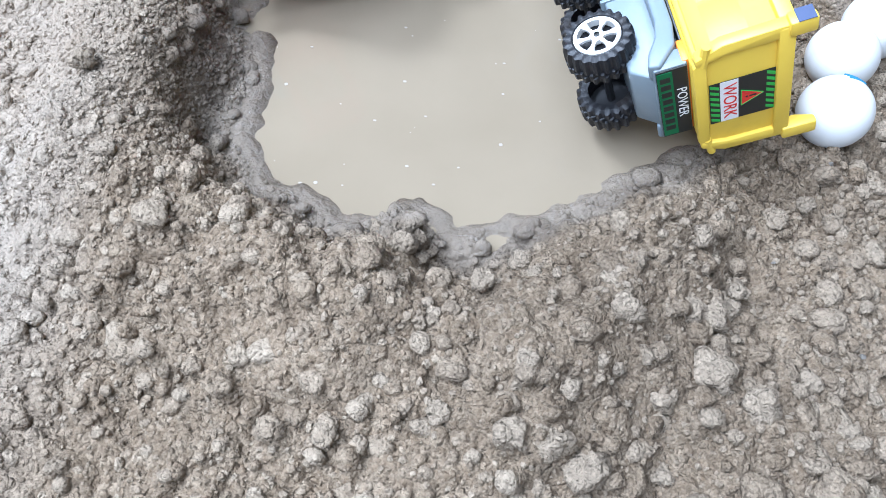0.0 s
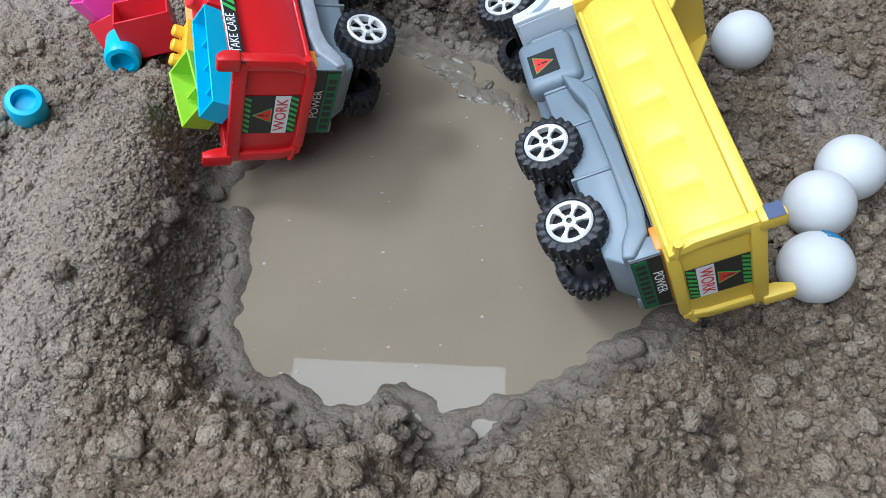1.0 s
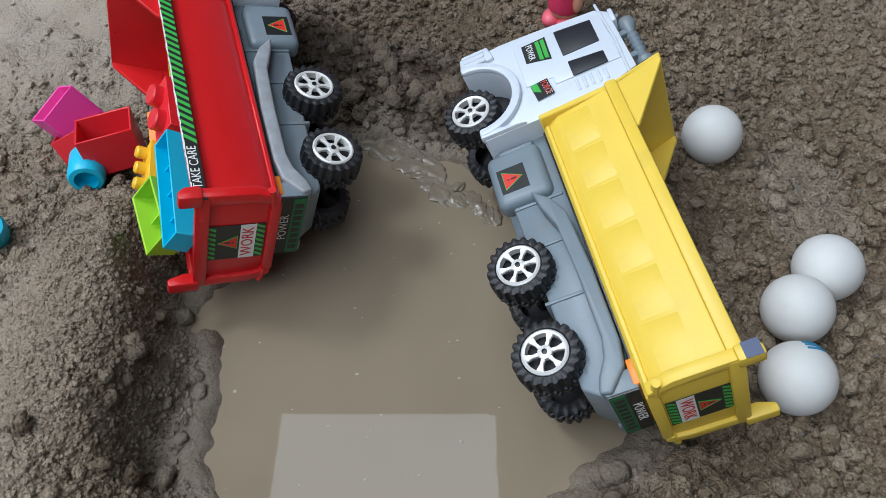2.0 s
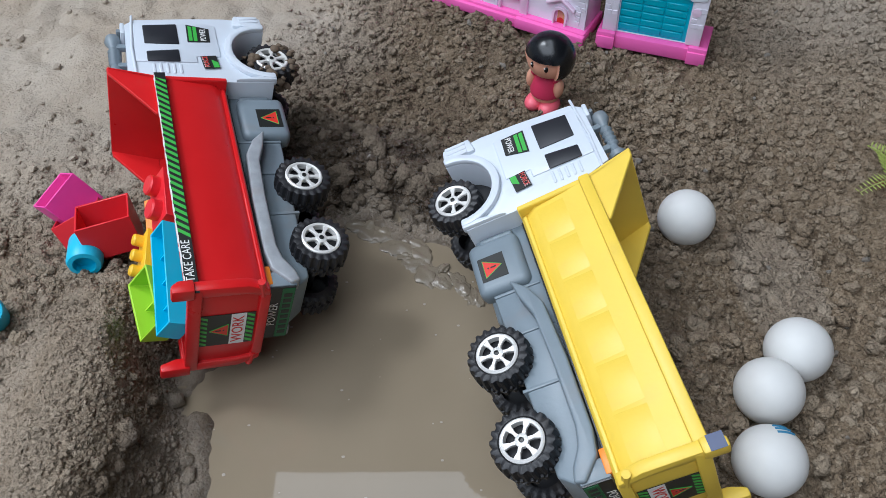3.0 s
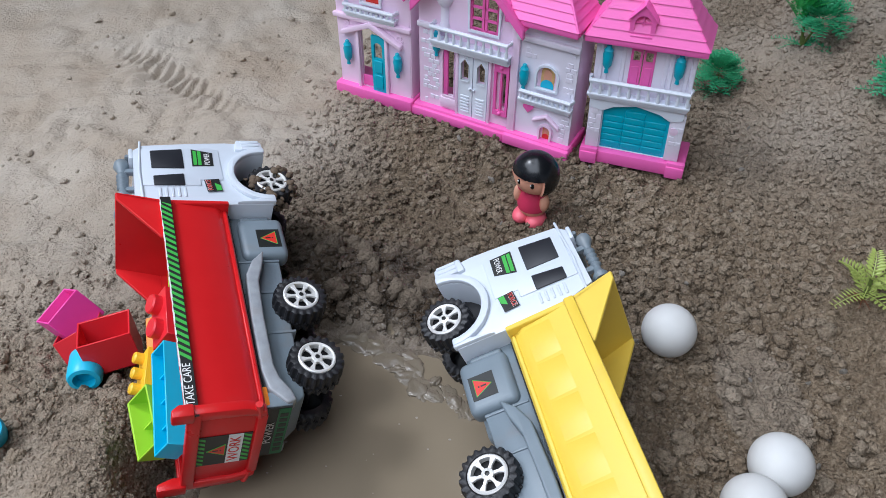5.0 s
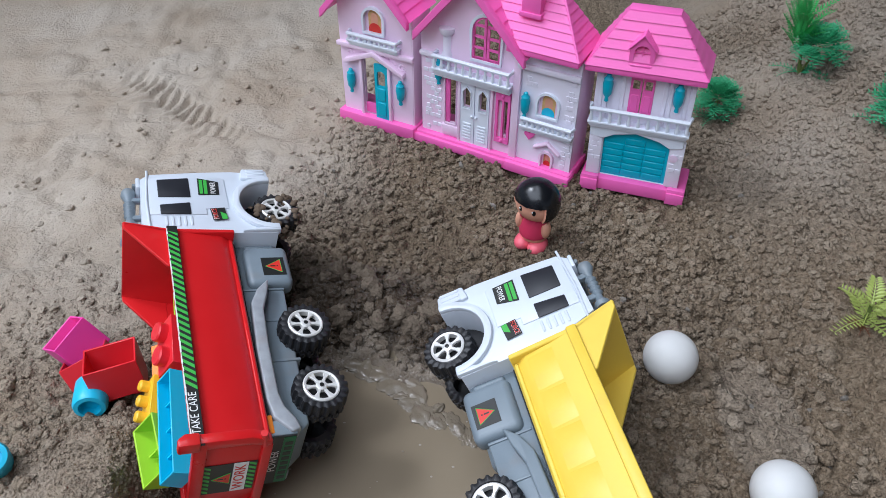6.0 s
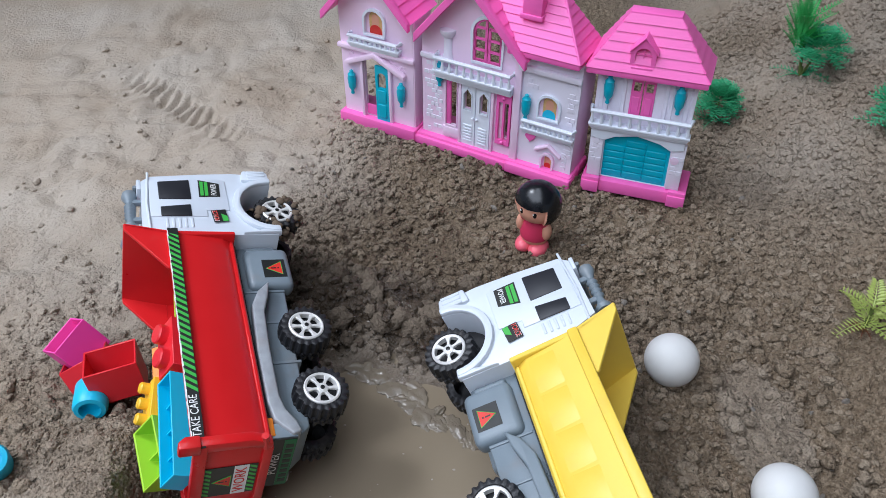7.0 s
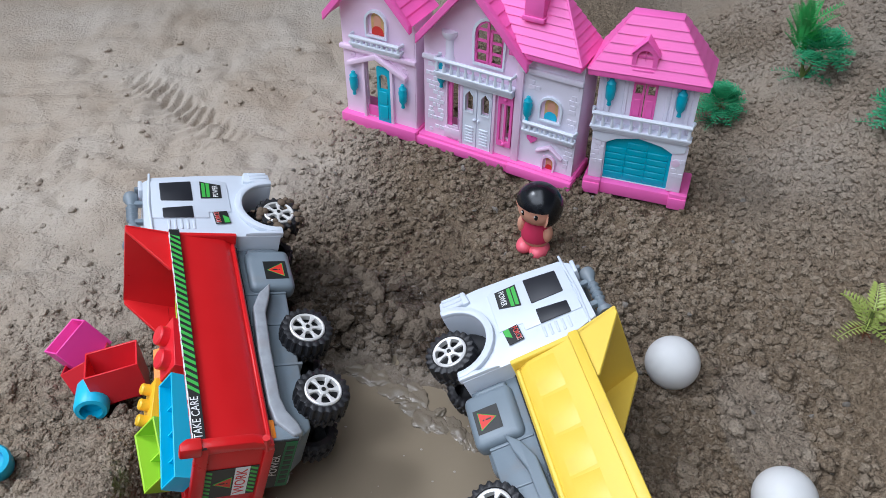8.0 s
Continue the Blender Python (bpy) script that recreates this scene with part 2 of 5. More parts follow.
def tube(points, radius, n=8, bm=None):
    """A round bar along a line of points; radius may be a list."""
    own = bmesh.new()
    pts = [Vector(p) for p in points]
    rad = radius if isinstance(radius, (list, tuple)) else [radius] * len(pts)
    rings = []
    for i, p in enumerate(pts):
        d = (pts[min(i + 1, len(pts) - 1)] - pts[max(i - 1, 0)]).normalized()
        a = d.orthogonal().normalized() if not rings else (last - d * last.dot(d)).normalized()
        last = a
        b = d.cross(a)
        rings.append([own.verts.new(p + rad[i] * (a * math.cos(2 * math.pi * k / n) + b * math.sin(2 * math.pi * k / n))) for k in range(n)])
    for r1, r2 in zip(rings, rings[1:]):
        for k in range(n):
            own.faces.new((r1[k], r1[(k + 1) % n], r2[(k + 1) % n], r2[k]))
    own.faces.new(rings[0])
    own.faces.new(rings[-1])
    return merged(bm, own)


def ball(c, r, bm=None, scale=(1, 1, 1), sub=3):
    own = bmesh.new()
    bmesh.ops.create_icosphere(own, subdivisions=sub, radius=r)
    return merged(bm, own, Matrix.Translation(c) @ Matrix.Diagonal((*scale, 1)))


def lettering(text, size, m, mat, parent, name="lettering", squeeze=1.0):
    """Flat raised letters, centred on the pose m, reading along its x axis."""
    cu = bpy.data.curves.new("letters", "FONT")
    cu.body, cu.size, cu.align_x, cu.align_y, cu.extrude = text, size, "CENTER", "CENTER", 0.00006
    cu.resolution_u = 3
    tmp = new("letters", cu)
    bpy.context.view_layer.update()
    me = bpy.data.meshes.new_from_object(tmp.evaluated_get(bpy.context.evaluated_depsgraph_get()))
    bpy.data.objects.remove(tmp)
    me.materials.clear()
    me.materials.append(mat)
    ob = new(name, me)
    ob.parent = parent
    ob.matrix_basis = m @ Matrix.Diagonal((squeeze, 1, 1, 1))
    return ob


def side_pose(x, y, z, s, turn=0.0):
    """A pose on the side of a truck: its x axis reads along the side, its y axis is up, its z axis points outwards."""
    return Matrix.Translation((x, y, z)) @ Matrix(((-s, 0, 0), (0, 0, s), (0, 1, 0))).to_4x4() @ pose(0, 0, 0, 0, 0, turn)


def panel(w, h, t=0.0003, r=0.0):
    return block((-w / 2, -h / 2, 0), (w / 2, h / 2, t), r)

# ---- ground ----
PUDDLE = [(0.035, 0.515), (0.012, 0.470), (-0.018, 0.450), (-0.034, 0.437), (-0.026, 0.408), (-0.014, 0.365), (-0.018, 0.325), (0.002, 0.302), (0.028, 0.287), (0.044, 0.280), (0.055, 0.288),
          (0.071, 0.295), (0.088, 0.289), (0.101, 0.280), (0.118, 0.286), (0.137, 0.297), (0.160, 0.309), (0.180, 0.325), (0.205, 0.336), (0.230, 0.360), (0.215, 0.43), (0.165, 0.49),
          (0.13, 0.535), (0.10, 0.546), (0.085, 0.548), (0.062, 0.568), (0.045, 0.555)]
RIDGE = [(-0.085, 0.462, 0.042, 0.04), (-0.083, 0.425, 0.060, 0.05), (-0.085, 0.37, 0.054, 0.05), (-0.08, 0.30, 0.042, 0.05), (-0.045, 0.25, 0.042, 0.05),
         (0.02, 0.225, 0.038, 0.045), (0.08, 0.205, 0.028, 0.045), (0.13, 0.20, 0.03, 0.05), (0.185, 0.255, 0.026, 0.04), (0.215, 0.29, 0.028, 0.03)]


def hashed(ix, iy, seed):
    h = (ix * 374761393 + iy * 668265263 + seed * 974711) & 0xFFFFFFFF
    h = ((h ^ (h >> 13)) * 1274126177) & 0xFFFFFFFF
    return ((h ^ (h >> 16)) & 0xFFFFFF) / float(0xFFFFFF)


def value_noise(x, y, cell, seed):
    """Smooth noise of -1 to 1 whose lumps are about a cell across."""
    u, v = np.asarray(x) / cell, np.asarray(y) / cell
    iu, iv = np.floor(u).astype(np.int64), np.floor(v).astype(np.int64)
    fu, fv = u - iu, v - iv
    fu, fv = fu * fu * (3 - 2 * fu), fv * fv * (3 - 2 * fv)
    a, b = hashed(iu, iv, seed), hashed(iu + 1, iv, seed)
    c, d = hashed(iu, iv + 1, seed), hashed(iu + 1, iv + 1, seed)
    return 2 * ((a * (1 - fu) + b * fu) * (1 - fv) + (c * (1 - fu) + d * fu) * fv) - 1


def lumps(x, y, cell, seed):
    """Round lumps standing on a flat, from 0 to 1: one in each cell, of uneven size."""
    u, v = np.asarray(x) / cell, np.asarray(y) / cell
    iu, iv = np.floor(u).astype(np.int64), np.floor(v).astype(np.int64)
    best = np.zeros_like(u)
    for du in (-1, 0, 1):
        for dv in (-1, 0, 1):
            cu, cv = iu + du, iv + dv
            px, py = cu + hashed(cu, cv, seed), cv + hashed(cu, cv, seed + 7)
            r = 0.35 + 0.45 * hashed(cu, cv, seed + 13)
            d = ((u - px) ** 2 + (v - py) ** 2) / (r * r)
            best = np.maximum(best, r * np.sqrt(np.clip(1 - d, 0, 1)))
    return best


def pond_distance(x, y):
    """Distance to the puddle's edge: below zero inside it."""
    x, y = np.asarray(x, float), np.asarray(y, float)
    best = np.full(x.shape, 1e9)
    inside = np.zeros(x.shape, bool)
    for (ax, ay), (bx, by) in zip(PUDDLE, PUDDLE[1:] + PUDDLE[:1]):
        dx, dy = bx - ax, by - ay
        t = np.clip(((x - ax) * dx + (y - ay) * dy) / (dx * dx + dy * dy), 0, 1)
        best = np.minimum(best, np.hypot(x - ax - t * dx, y - ay - t * dy))
        cross = ((ay > y) != (by > y)) & (x < (bx - ax) * (y - ay) / ((by - ay) or 1e-9) + ax)
        inside ^= cross
    return np.where(inside, -best, best) - 0.007


def ridge_height(x, y):
    """The bank of dug-up soil round the near side of the puddle."""
    h = np.zeros(np.shape(x))
    for (ax, ay, az, aw), (bx, by, bz, bw) in zip(RIDGE, RIDGE[1:]):
        dx, dy = bx - ax, by - ay
        t = np.clip(((x - ax) * dx + (y - ay) * dy) / (dx * dx + dy * dy), 0, 1)
        d = np.hypot(x - ax - t * dx, y - ay - t * dy)
        h = np.maximum(h, (az + t * (bz - az)) * np.exp(-(d / (aw + t * (bw - aw))) ** 2))
    return h


def bump_at(x, y, cx, cy, w, h):
    return h * np.exp(-((x - cx) ** 2 + (y - cy) ** 2) / (w * w))


def smooth_ground(x, y):
    """The lie of the land without its crumbs."""
    x, y = np.asarray(x, float), np.asarray(y, float)
    d = pond_distance(x, y) + 0.006 * value_noise(x, y, 0.02, 3) + 0.003 * value_noise(x, y, 0.008, 4)
    h = ridge_height(x, y)
    h = h + bump_at(x, y, 0.055, 0.615, 0.035, 0.018) + bump_at(x, y, 0.01, 0.66, 0.04, 0.022) + bump_at(x, y, -0.03, 0.60, 0.04, 0.012)
    foot = 0.385 + 0.05 * np.clip((0.52 - y) / 0.1, 0, 1) + 0.03 * np.clip((y - 0.75) / 0.15, 0, 1)
    rise = x - foot
    h = h + 0.6 * np.where(rise > 0, rise * rise / (rise + 0.03), 0) * np.clip((y + 0.2) / 0.5, 0, 1) * np.clip((2.2 - x) / 1.0, 0, 1)
    h = h + bump_at(x, y, 0.078, 0.272, 0.016, 0.008) + bump_at(x, y, 0.118, 0.276, 0.010, 0.006) + bump_at(x, y, 0.02, 0.30, 0.014, 0.006)
    shore = np.clip((d - 0.003) / 0.036, 0, 1)
    shore = shore * shore * (3 - 2 * shore)
    h = h * shore + np.where(d < 0, np.maximum(-0.022, d * 0.6), 0.0) - 0.0022 * (1 - shore)
    return h


def rough_mask(x, y):
    """1 where the soil lies in clods, 0 where it is trodden smooth."""
    left = np.clip((x + 0.06 - 0.25 * (y - 0.75)) / 0.1, 0, 1)
    flat = 1 - (1 - left) * np.clip((y - 0.53) / 0.15, 0, 0.9)
    patch = np.clip(1 - ((x - 0.345) ** 2 / 0.035 ** 2 + (y - 0.50) ** 2 / 0.075 ** 2), 0, 1)
    firm = 0.45 * np.clip((x - 0.26) / 0.1, 0, 1) * np.clip((y - 0.60) / 0.1, 0, 1)
    return np.clip(flat - 0.8 * patch - firm, 0.0, 1) * (0.75 + 0.25 * value_noise(x, y, 0.07, 21))


def sandy_mask(x, y):
    """1 on the heap of fine sandy soil beside the red truck."""
    return np.clip(1.35 - np.hypot((x + 0.10) / 0.09, (y - 0.38) / 0.13), 0, 1)


def ground_height(x, y):
    x, y = np.asarray(x, float), np.asarray(y, float)
    k = rough_mask(x, y)
    h = smooth_ground(x, y)
    wet = np.clip((pond_distance(x, y) + 0.005) / 0.014, 0.2, 1)
    near = np.exp(-np.maximum(0, np.hypot(x - 0.1, y - 0.5) - 0.9))
    rough = 0.0055 * value_noise(x, y, 0.05, 5) + 0.0035 * value_noise(x, y, 0.018, 6) + k * ((1 - 0.8 * sandy_mask(x, y)) * (0.010 * lumps(x, y, 0.017, 31) + 0.0062 * lumps(x, y, 0.008, 32)) + 0.0036 * lumps(x, y, 0.0046, 33) - 0.006)
    rough = rough + (0.25 + 0.75 * k) * (0.0009 * value_noise(x, y, 0.006, 8) + 0.0006 * value_noise(x, y, 0.003, 9))
    # tyre tread pressed into the pale flat
    along, across = (x + 0.18) * 0.737 - (y - 0.935) * 0.676, (x + 0.18) * 0.676 + (y - 0.935) * 0.737
    mask = np.clip((0.036 - np.abs(across)) / 0.006, 0, 1) * np.clip((0.12 - np.abs(along)) / 0.03, 0, 1)
    tread = mask * (0.6 + 0.6 * value_noise(x, y, 0.03, 72)) * (0.0032 * np.clip(np.sin((along + 0.5 * np.abs(across)) * 2 * math.pi / 0.015) * 1.6, -1, 1) - 0.0015)
    # a foot's scuffs on the flat
    scuff = (1 - k) * 0.0058 * np.abs(value_noise(x, y, 0.03, 71)) * np.clip((y - 0.5) / 0.1, 0, 1)
    return h + (rough + scuff) * wet * near + tread


def z_at(x, y):
    return float(ground_height(np.array([x]), np.array([y]))[0])


def silt_at(x, y):
    """The shelf of wet grey silt at the water's edge."""
    d = pond_distance(x, y) + 0.007 * value_noise(x, y, 0.022, 45) + 0.004 * value_noise(x, y, 0.007, 46)
    return np.clip(1.2 - np.abs(d - 0.004) / 0.017, 0, 1)


def damp_shade_at(x, y, z):
    d = pond_distance(x, y) + 0.008 * value_noise(x, y, 0.025, 41) + 0.006 * value_noise(x, y, 0.009, 42)
    shore = np.clip(1 - (d - 0.002) / 0.022, 0, 1) * np.clip(1 - (z - 0.012) / 0.03, 0, 1)
    dug = np.clip(1 - np.hypot((x - 0.06) / 0.085, (y - 0.60) / 0.075), 0, 1) * 1.6 + np.clip(1 - np.hypot((x + 0.045) / 0.03, (y - 0.36) / 0.09), 0, 1)
    mid = 0.55 * np.clip(1.25 - np.hypot((x - 0.12) / 0.27, (y - 0.64) / 0.25), 0, 1) * (0.8 + 0.4 * value_noise(x, y, 0.06, 43))
    # Shade of the near right bank, painted as darker soil through this mask.
    bank = 0.42 * np.clip(1.3 - np.hypot((x - 0.21) / 0.13, (y - 0.24) / 0.10), 0, 1) * (0.8 + 0.4 * value_noise(x, y, 0.05, 44))
    return np.clip(np.maximum(shore, np.clip(dug, 0, 0.85)) + mid + bank, 0, 1)


def trodden_at(x, y):
    """1 where the soil is trodden flat, dry and pale."""
    left = np.clip((x + 0.04 - 0.30 * (y - 0.75) + 0.03 * value_noise(x, y, 0.06, 61)) / 0.12, 0, 1)
    flat = (1 - left) * np.clip(np.clip((y - 0.48) / 0.18, 0.12, 0.72) + 0.28 * np.clip((y - 0.66) / 0.1, 0, 1), 0, 1)
    patch = np.clip(1.2 - ((x - 0.352) ** 2 / 0.03 ** 2 + (y - 0.50) ** 2 / 0.06 ** 2), 0, 0.27)
    outer = 0.6 * np.clip((-0.055 - x) / 0.07, 0, 1) * np.clip((0.52 - y) / 0.1, 0, 1)
    slope = 0.80 * np.clip((x - 0.36) / 0.12, 0, 1) * np.clip((y - 0.62) / 0.12, 0, 1) * np.clip(0.8 + 0.5 * value_noise(x, y, 0.08, 63), 0, 1)
    far = np.clip((np.hypot(x - 0.1, y - 0.5) - 0.62) / 0.9, 0, 1)
    open_land = 0.45 + 0.35 * value_noise(x, y, 0.6, 64) + 0.2 * value_noise(x, y, 0.17, 65)
    return np.clip((flat + patch + outer + slope) * (1 - far) + open_land * far, 0, 1)


def spaced(lo, hi, fine_lo, fine_hi, step, grow):
    """Grid lines: even in the middle, wider and wider outwards."""
    out = list(np.arange(fine_lo, fine_hi, step))
    s, v = step, out[-1]
    while v < hi:
        s *= grow
        v += s
        out.append(v)
    s, v = step, fine_lo
    while v > lo:
        s *= grow
        v -= s
        out.insert(0, v)
    return np.array(out)


gx = spaced(-80, 80, -0.28, 0.50, 0.0017, 1.07)
gy = spaced(-80, 80, 0.10, 1.00, 0.0017, 1.07)
X, Y = np.meshgrid(gx, gy)
Z = ground_height(X, Y)
nx, ny = len(gx), len(gy)
ids = np.arange(nx * ny).reshape(ny, nx)
quads = np.stack([ids[:-1, :-1], ids[:-1, 1:], ids[1:, 1:], ids[1:, :-1]], -1).reshape(-1, 4)


def fast_mesh(name, co, faces, mat, damp=None, trodden=None):
    """A mesh from arrays of places and faces of one size."""
    me = bpy.data.meshes.new(name)
    k = faces.shape[1]
    me.vertices.add(len(co))
    me.vertices.foreach_set("co", np.asarray(co, np.float32).ravel())
    me.loops.add(faces.size)
    me.loops.foreach_set("vertex_index", faces.astype(np.int32).ravel())
    me.polygons.add(len(faces))
    me.polygons.foreach_set("loop_start", np.arange(0, faces.size, k, dtype=np.int32))
    me.update(calc_edges=True)
    me.materials.append(mat)
    me.shade_smooth()
    if damp is not None:
        me.attributes.new("damp", "FLOAT", "POINT").data.foreach_set("value", np.asarray(damp, np.float32).ravel())
    if damp is not None and trodden is not None:
        me.attributes.new("silt", "FLOAT", "POINT").data.foreach_set("value", np.asarray(silt_at(co[:, 0], co[:, 1]), np.float32))
    if trodden is not None:
        me.attributes.new("trodden", "FLOAT", "POINT").data.foreach_set("value", np.asarray(trodden, np.float32).ravel())
    return me


ground = new("ground", fast_mesh("ground", np.stack([X, Y, Z], -1).reshape(-1, 3), quads, SOIL, damp_shade_at(X, Y, Z), trodden_at(X, Y)))
tagged(ground, "grey-brown loose soil, damp and dug up round a puddle", "ground", kind="structure")

# The puddle: a flat sheet of water that the soil rises out of.
bm = bmesh.new()
ring = [bm.verts.new((x, y, 0)) for x, y in [(-0.058, 0.31), (0.02, 0.268), (0.12, 0.266), (0.225, 0.318), (0.255, 0.40), (0.16, 0.60), (0.02, 0.61), (-0.06, 0.47)]]
bm.faces.new(ring)
puddle = part("water", bm, WATER, None)
puddle.location = (0, 0, -0.0055)
tagged(puddle, "still muddy brown water of a shallow puddle", "puddle", kind="structure")


# ---- crumbs and clods ----
def clod_shape(sub, seed):
    """A lumpy stone of about unit radius: places and triangles."""
    b = bmesh.new()
    bmesh.ops.create_icosphere(b, subdivisions=sub, radius=1)
    rnd = random.Random(seed)
    off = Vector((rnd.random() * 50, rnd.random() * 50, rnd.random() * 50))
    for v in b.verts:
        v.co *= 1 + 0.5 * noise.noise(v.co * 0.9 + off) + 0.32 * noise.noise(v.co * 2.1 + off) + (0.16 * noise.noise(v.co * 5 + off) if sub > 2 else 0)
    b.verts.ensure_lookup_table()
    co = np.array([v.co[:] for v in b.verts])
    tri = np.array([[v.index for v in f.verts] for f in b.faces])
    b.free()
    return co, tri


def scatter(count, lo, hi, size, power, sub, seed, keep, proud=0.1):
    rng = np.random.default_rng(seed)
    shapes = [clod_shape(sub, seed * 10 + i) for i in range(7)]
    x, y = rng.uniform(lo[0], hi[0], count), rng.uniform(lo[1], hi[1], count)
    ok = rng.random(count) < keep(x, y)
    x, y = x[ok], y[ok]
    z = ground_height(x, y)
    ok = z > -0.004
    x, y, z = x[ok], y[ok], z[ok]
    r = size[0] + (size[1] - size[0]) * rng.random(len(x)) ** power
    cos, tris, base = [], [], 0
    for i in range(len(x)):
        co, tri = shapes[i % 7]
        a, b2, c = rng.uniform(0, 6.28, 3)
        rot = np.array(Euler((a, b2, c)).to_matrix())
        s = r[i] * rng.uniform(0.75, 1.2, 3)
        p = (co @ rot.T) * s * (1, 1, 0.8) + (x[i], y[i], z[i] + proud * r[i])
        cos.append(p)
        tris.append(tri + base)
        base += len(co)
    co = np.concatenate(cos)
    return co, np.concatenate(tris)


def no_pond(x, y):
    return (pond_distance(x, y) > 0.004) * 1.0


def crumb_density(x, y):
    return no_pond(x, y) * np.clip(rough_mask(x, y) - 0.06 + 0.45 * (x > 0.26), 0.015, 1) * np.clip(0.75 + 0.5 * value_noise(x, y, 0.05, 77), 0.35, 1)


def clod_density(x, y):
    return crumb_density(x, y) * (1 - 0.95 * sandy_mask(x, y))


def heap_density(x, y):
    return no_pond(x, y) * sandy_mask(x, y)


for args in ((40000, (-0.22, 0.1), (0.42, 0.62), (0.0006, 0.0021), 2.0, 1, 5, crumb_density),
             (7000, (-0.22, 0.1), (0.42, 0.62), (0.002, 0.0072), 2.6, 2, 6, clod_density),
             (64000, (-0.30, 0.58), (0.68, 1.12), (0.0009, 0.0046), 2.4, 1, 7, crumb_density, 0.35),
             (20000, (-0.21, 0.25), (0.0, 0.52), (0.0008, 0.0019), 1.6, 1, 8, heap_density)):
    co, tri = scatter(*args)
    crumbs = new("soil_crumbs", fast_mesh("soil_crumbs", co, tri, CLOD, damp_shade_at(co[:, 0], co[:, 1], co[:, 2]), trodden_at(co[:, 0], co[:, 1])))
    if args[5] == 1:
        crumbs.data.shade_flat()
    tagged(crumbs, "loose dry crumbs of grey-brown soil strewn on the ground", "soil", kind="stuff")

STONES = [(0.224, 0.208, 0.0115), (0.246, 0.195, 0.0105), (0.165, 0.153, 0.010), (0.131, 0.164, 0.008), (0.15, 0.163, 0.009), (0.062, 0.27, 0.007), (0.052, 0.262, 0.008),
          (0.293, 0.53, 0.0042), (0.407, 0.459, 0.005), (0.397, 0.448, 0.005), (0.303, 0.283, 0.005), (0.27, 0.30, 0.005), (0.285, 0.31, 0.006), (0.275, 0.38, 0.007),
          (0.268, 0.40, 0.006), (0.28, 0.425, 0.006), (-0.095, 0.325, 0.006), (0.18, 0.225, 0.009), (0.175, 0.24, 0.007), (0.24, 0.25, 0.006), (0.31, 0.26, 0.005),
          (-0.152, 0.455, 0.006), (-0.165, 0.452, 0.005), (0.20, 0.19, 0.007), (0.10, 0.17, 0.006), (0.115, 0.235, 0.006), (0.22, 0.27, 0.006), (0.365, 0.398, 0.004)]
stone_meshes = []
for i in range(6):
    co, tri = clod_shape(3, 900 + i)
    stone_meshes.append(fast_mesh("clod", co, tri, CLOD, np.full(len(co), 0.12)))
for i, (x, y, r) in enumerate(STONES):
    ob = new("clod", stone_meshes[i % 6])
    ob.matrix_basis = pose(x, y, float(smooth_ground(np.array([x]), np.array([y]))[0]) + 0.35 * r, 40 * i, 70 * i, 25 * i) @ Matrix.Diagonal((r, r * 0.9, r * 0.8, 1))
    tagged(ob, "rounded dry clod of grey-brown earth lying on loose soil", "clod", "clods on the soil")


# Lobes of wet mud along the water's edge.
SHORES = [((0.050, 0.562), (0.092, 0.546), 9, 0.0085), ((0.092, 0.546), (0.152, 0.488), 12, 0.0080)]
lobe_meshes = []
for i in range(6):
    co, tri = clod_shape(4, 700 + i)
    co = co * (1 + 0.10 * value_noise(co[:, 0] * 4 + i, co[:, 1] * 4 + co[:, 2] * 2, 1.0, 91))[:, None]
    lobe_meshes.append(fast_mesh("mud_fold", co, tri, WET_MUD))
rnd = random.Random(31)
for (ax, ay), (bx, by), count, size in SHORES:
    for i in range(count):
        t = (i + rnd.random()) / count
        x, y, r = ax + t * (bx - ax) + rnd.gauss(0, 0.006), ay + t * (by - ay) + rnd.gauss(0, 0.006), size * rnd.uniform(0.7, 1.6)
        fold = new("mud_fold", lobe_meshes[rnd.randrange(6)])
        fold.matrix_basis = pose(x, y, -0.0058, 0, 0, rnd.uniform(0, 360)) @ Matrix.Diagonal((r, r * rnd.uniform(0.45, 0.75), 0.0017 * rnd.uniform(0.6, 1.5), 1))
        tagged(fold, "glistening lobe of wet grey mud at the water", "mud", "mud folds round the puddle")

# Specks of foam on the water.
bm = bmesh.new()
rnd = random.Random(21)
for i in range(48):
    x, y = rnd.uniform(-0.02, 0.16), rnd.uniform(0.29, 0.52)
    if float(pond_distance(np.array([x]), np.array([y]))[0]) < -0.008:
        ball((x, y, -0.0054), rnd.uniform(0.0004, 0.0013), bm, (1, rnd.uniform(0.5, 1), 0.25), 1)
foam = part("foam_specks", bm, material("foam", (0.34, 0.30, 0.25), 0.5, vary=0.2, scale=300), None)
tagged(foam, "pale specks of foam floating on muddy water", "foam", kind="stuff")

# ---- shelter over the place ----
SHELTER = material("weathered_roof_board", (0.11, 0.095, 0.08), 0.85, vary=0.3, scale=4)
bm = bmesh.new()
x0, x1, y0, y1, zr = BAY
# The first block is an added, unseen board that cuts the bay's reflection short.
for lo, hi in (((-0.96, 0.35, zr - 0.10), (-0.54, y1 + 0.1, zr - 0.04)), ((-4, y1, zr), (4.5, 5.5, zr + 0.06)), ((-4, -4, zr), (4.5, y0, zr + 0.06)), ((-4, y0, zr), (x0, y1, zr + 0.06)), ((x1, y0, zr), (4.5, y1, zr + 0.06))):
    block(lo, hi, 0, 1, bm)
roof_over = part("shelter_roof", bm, SHELTER, None, "", False)
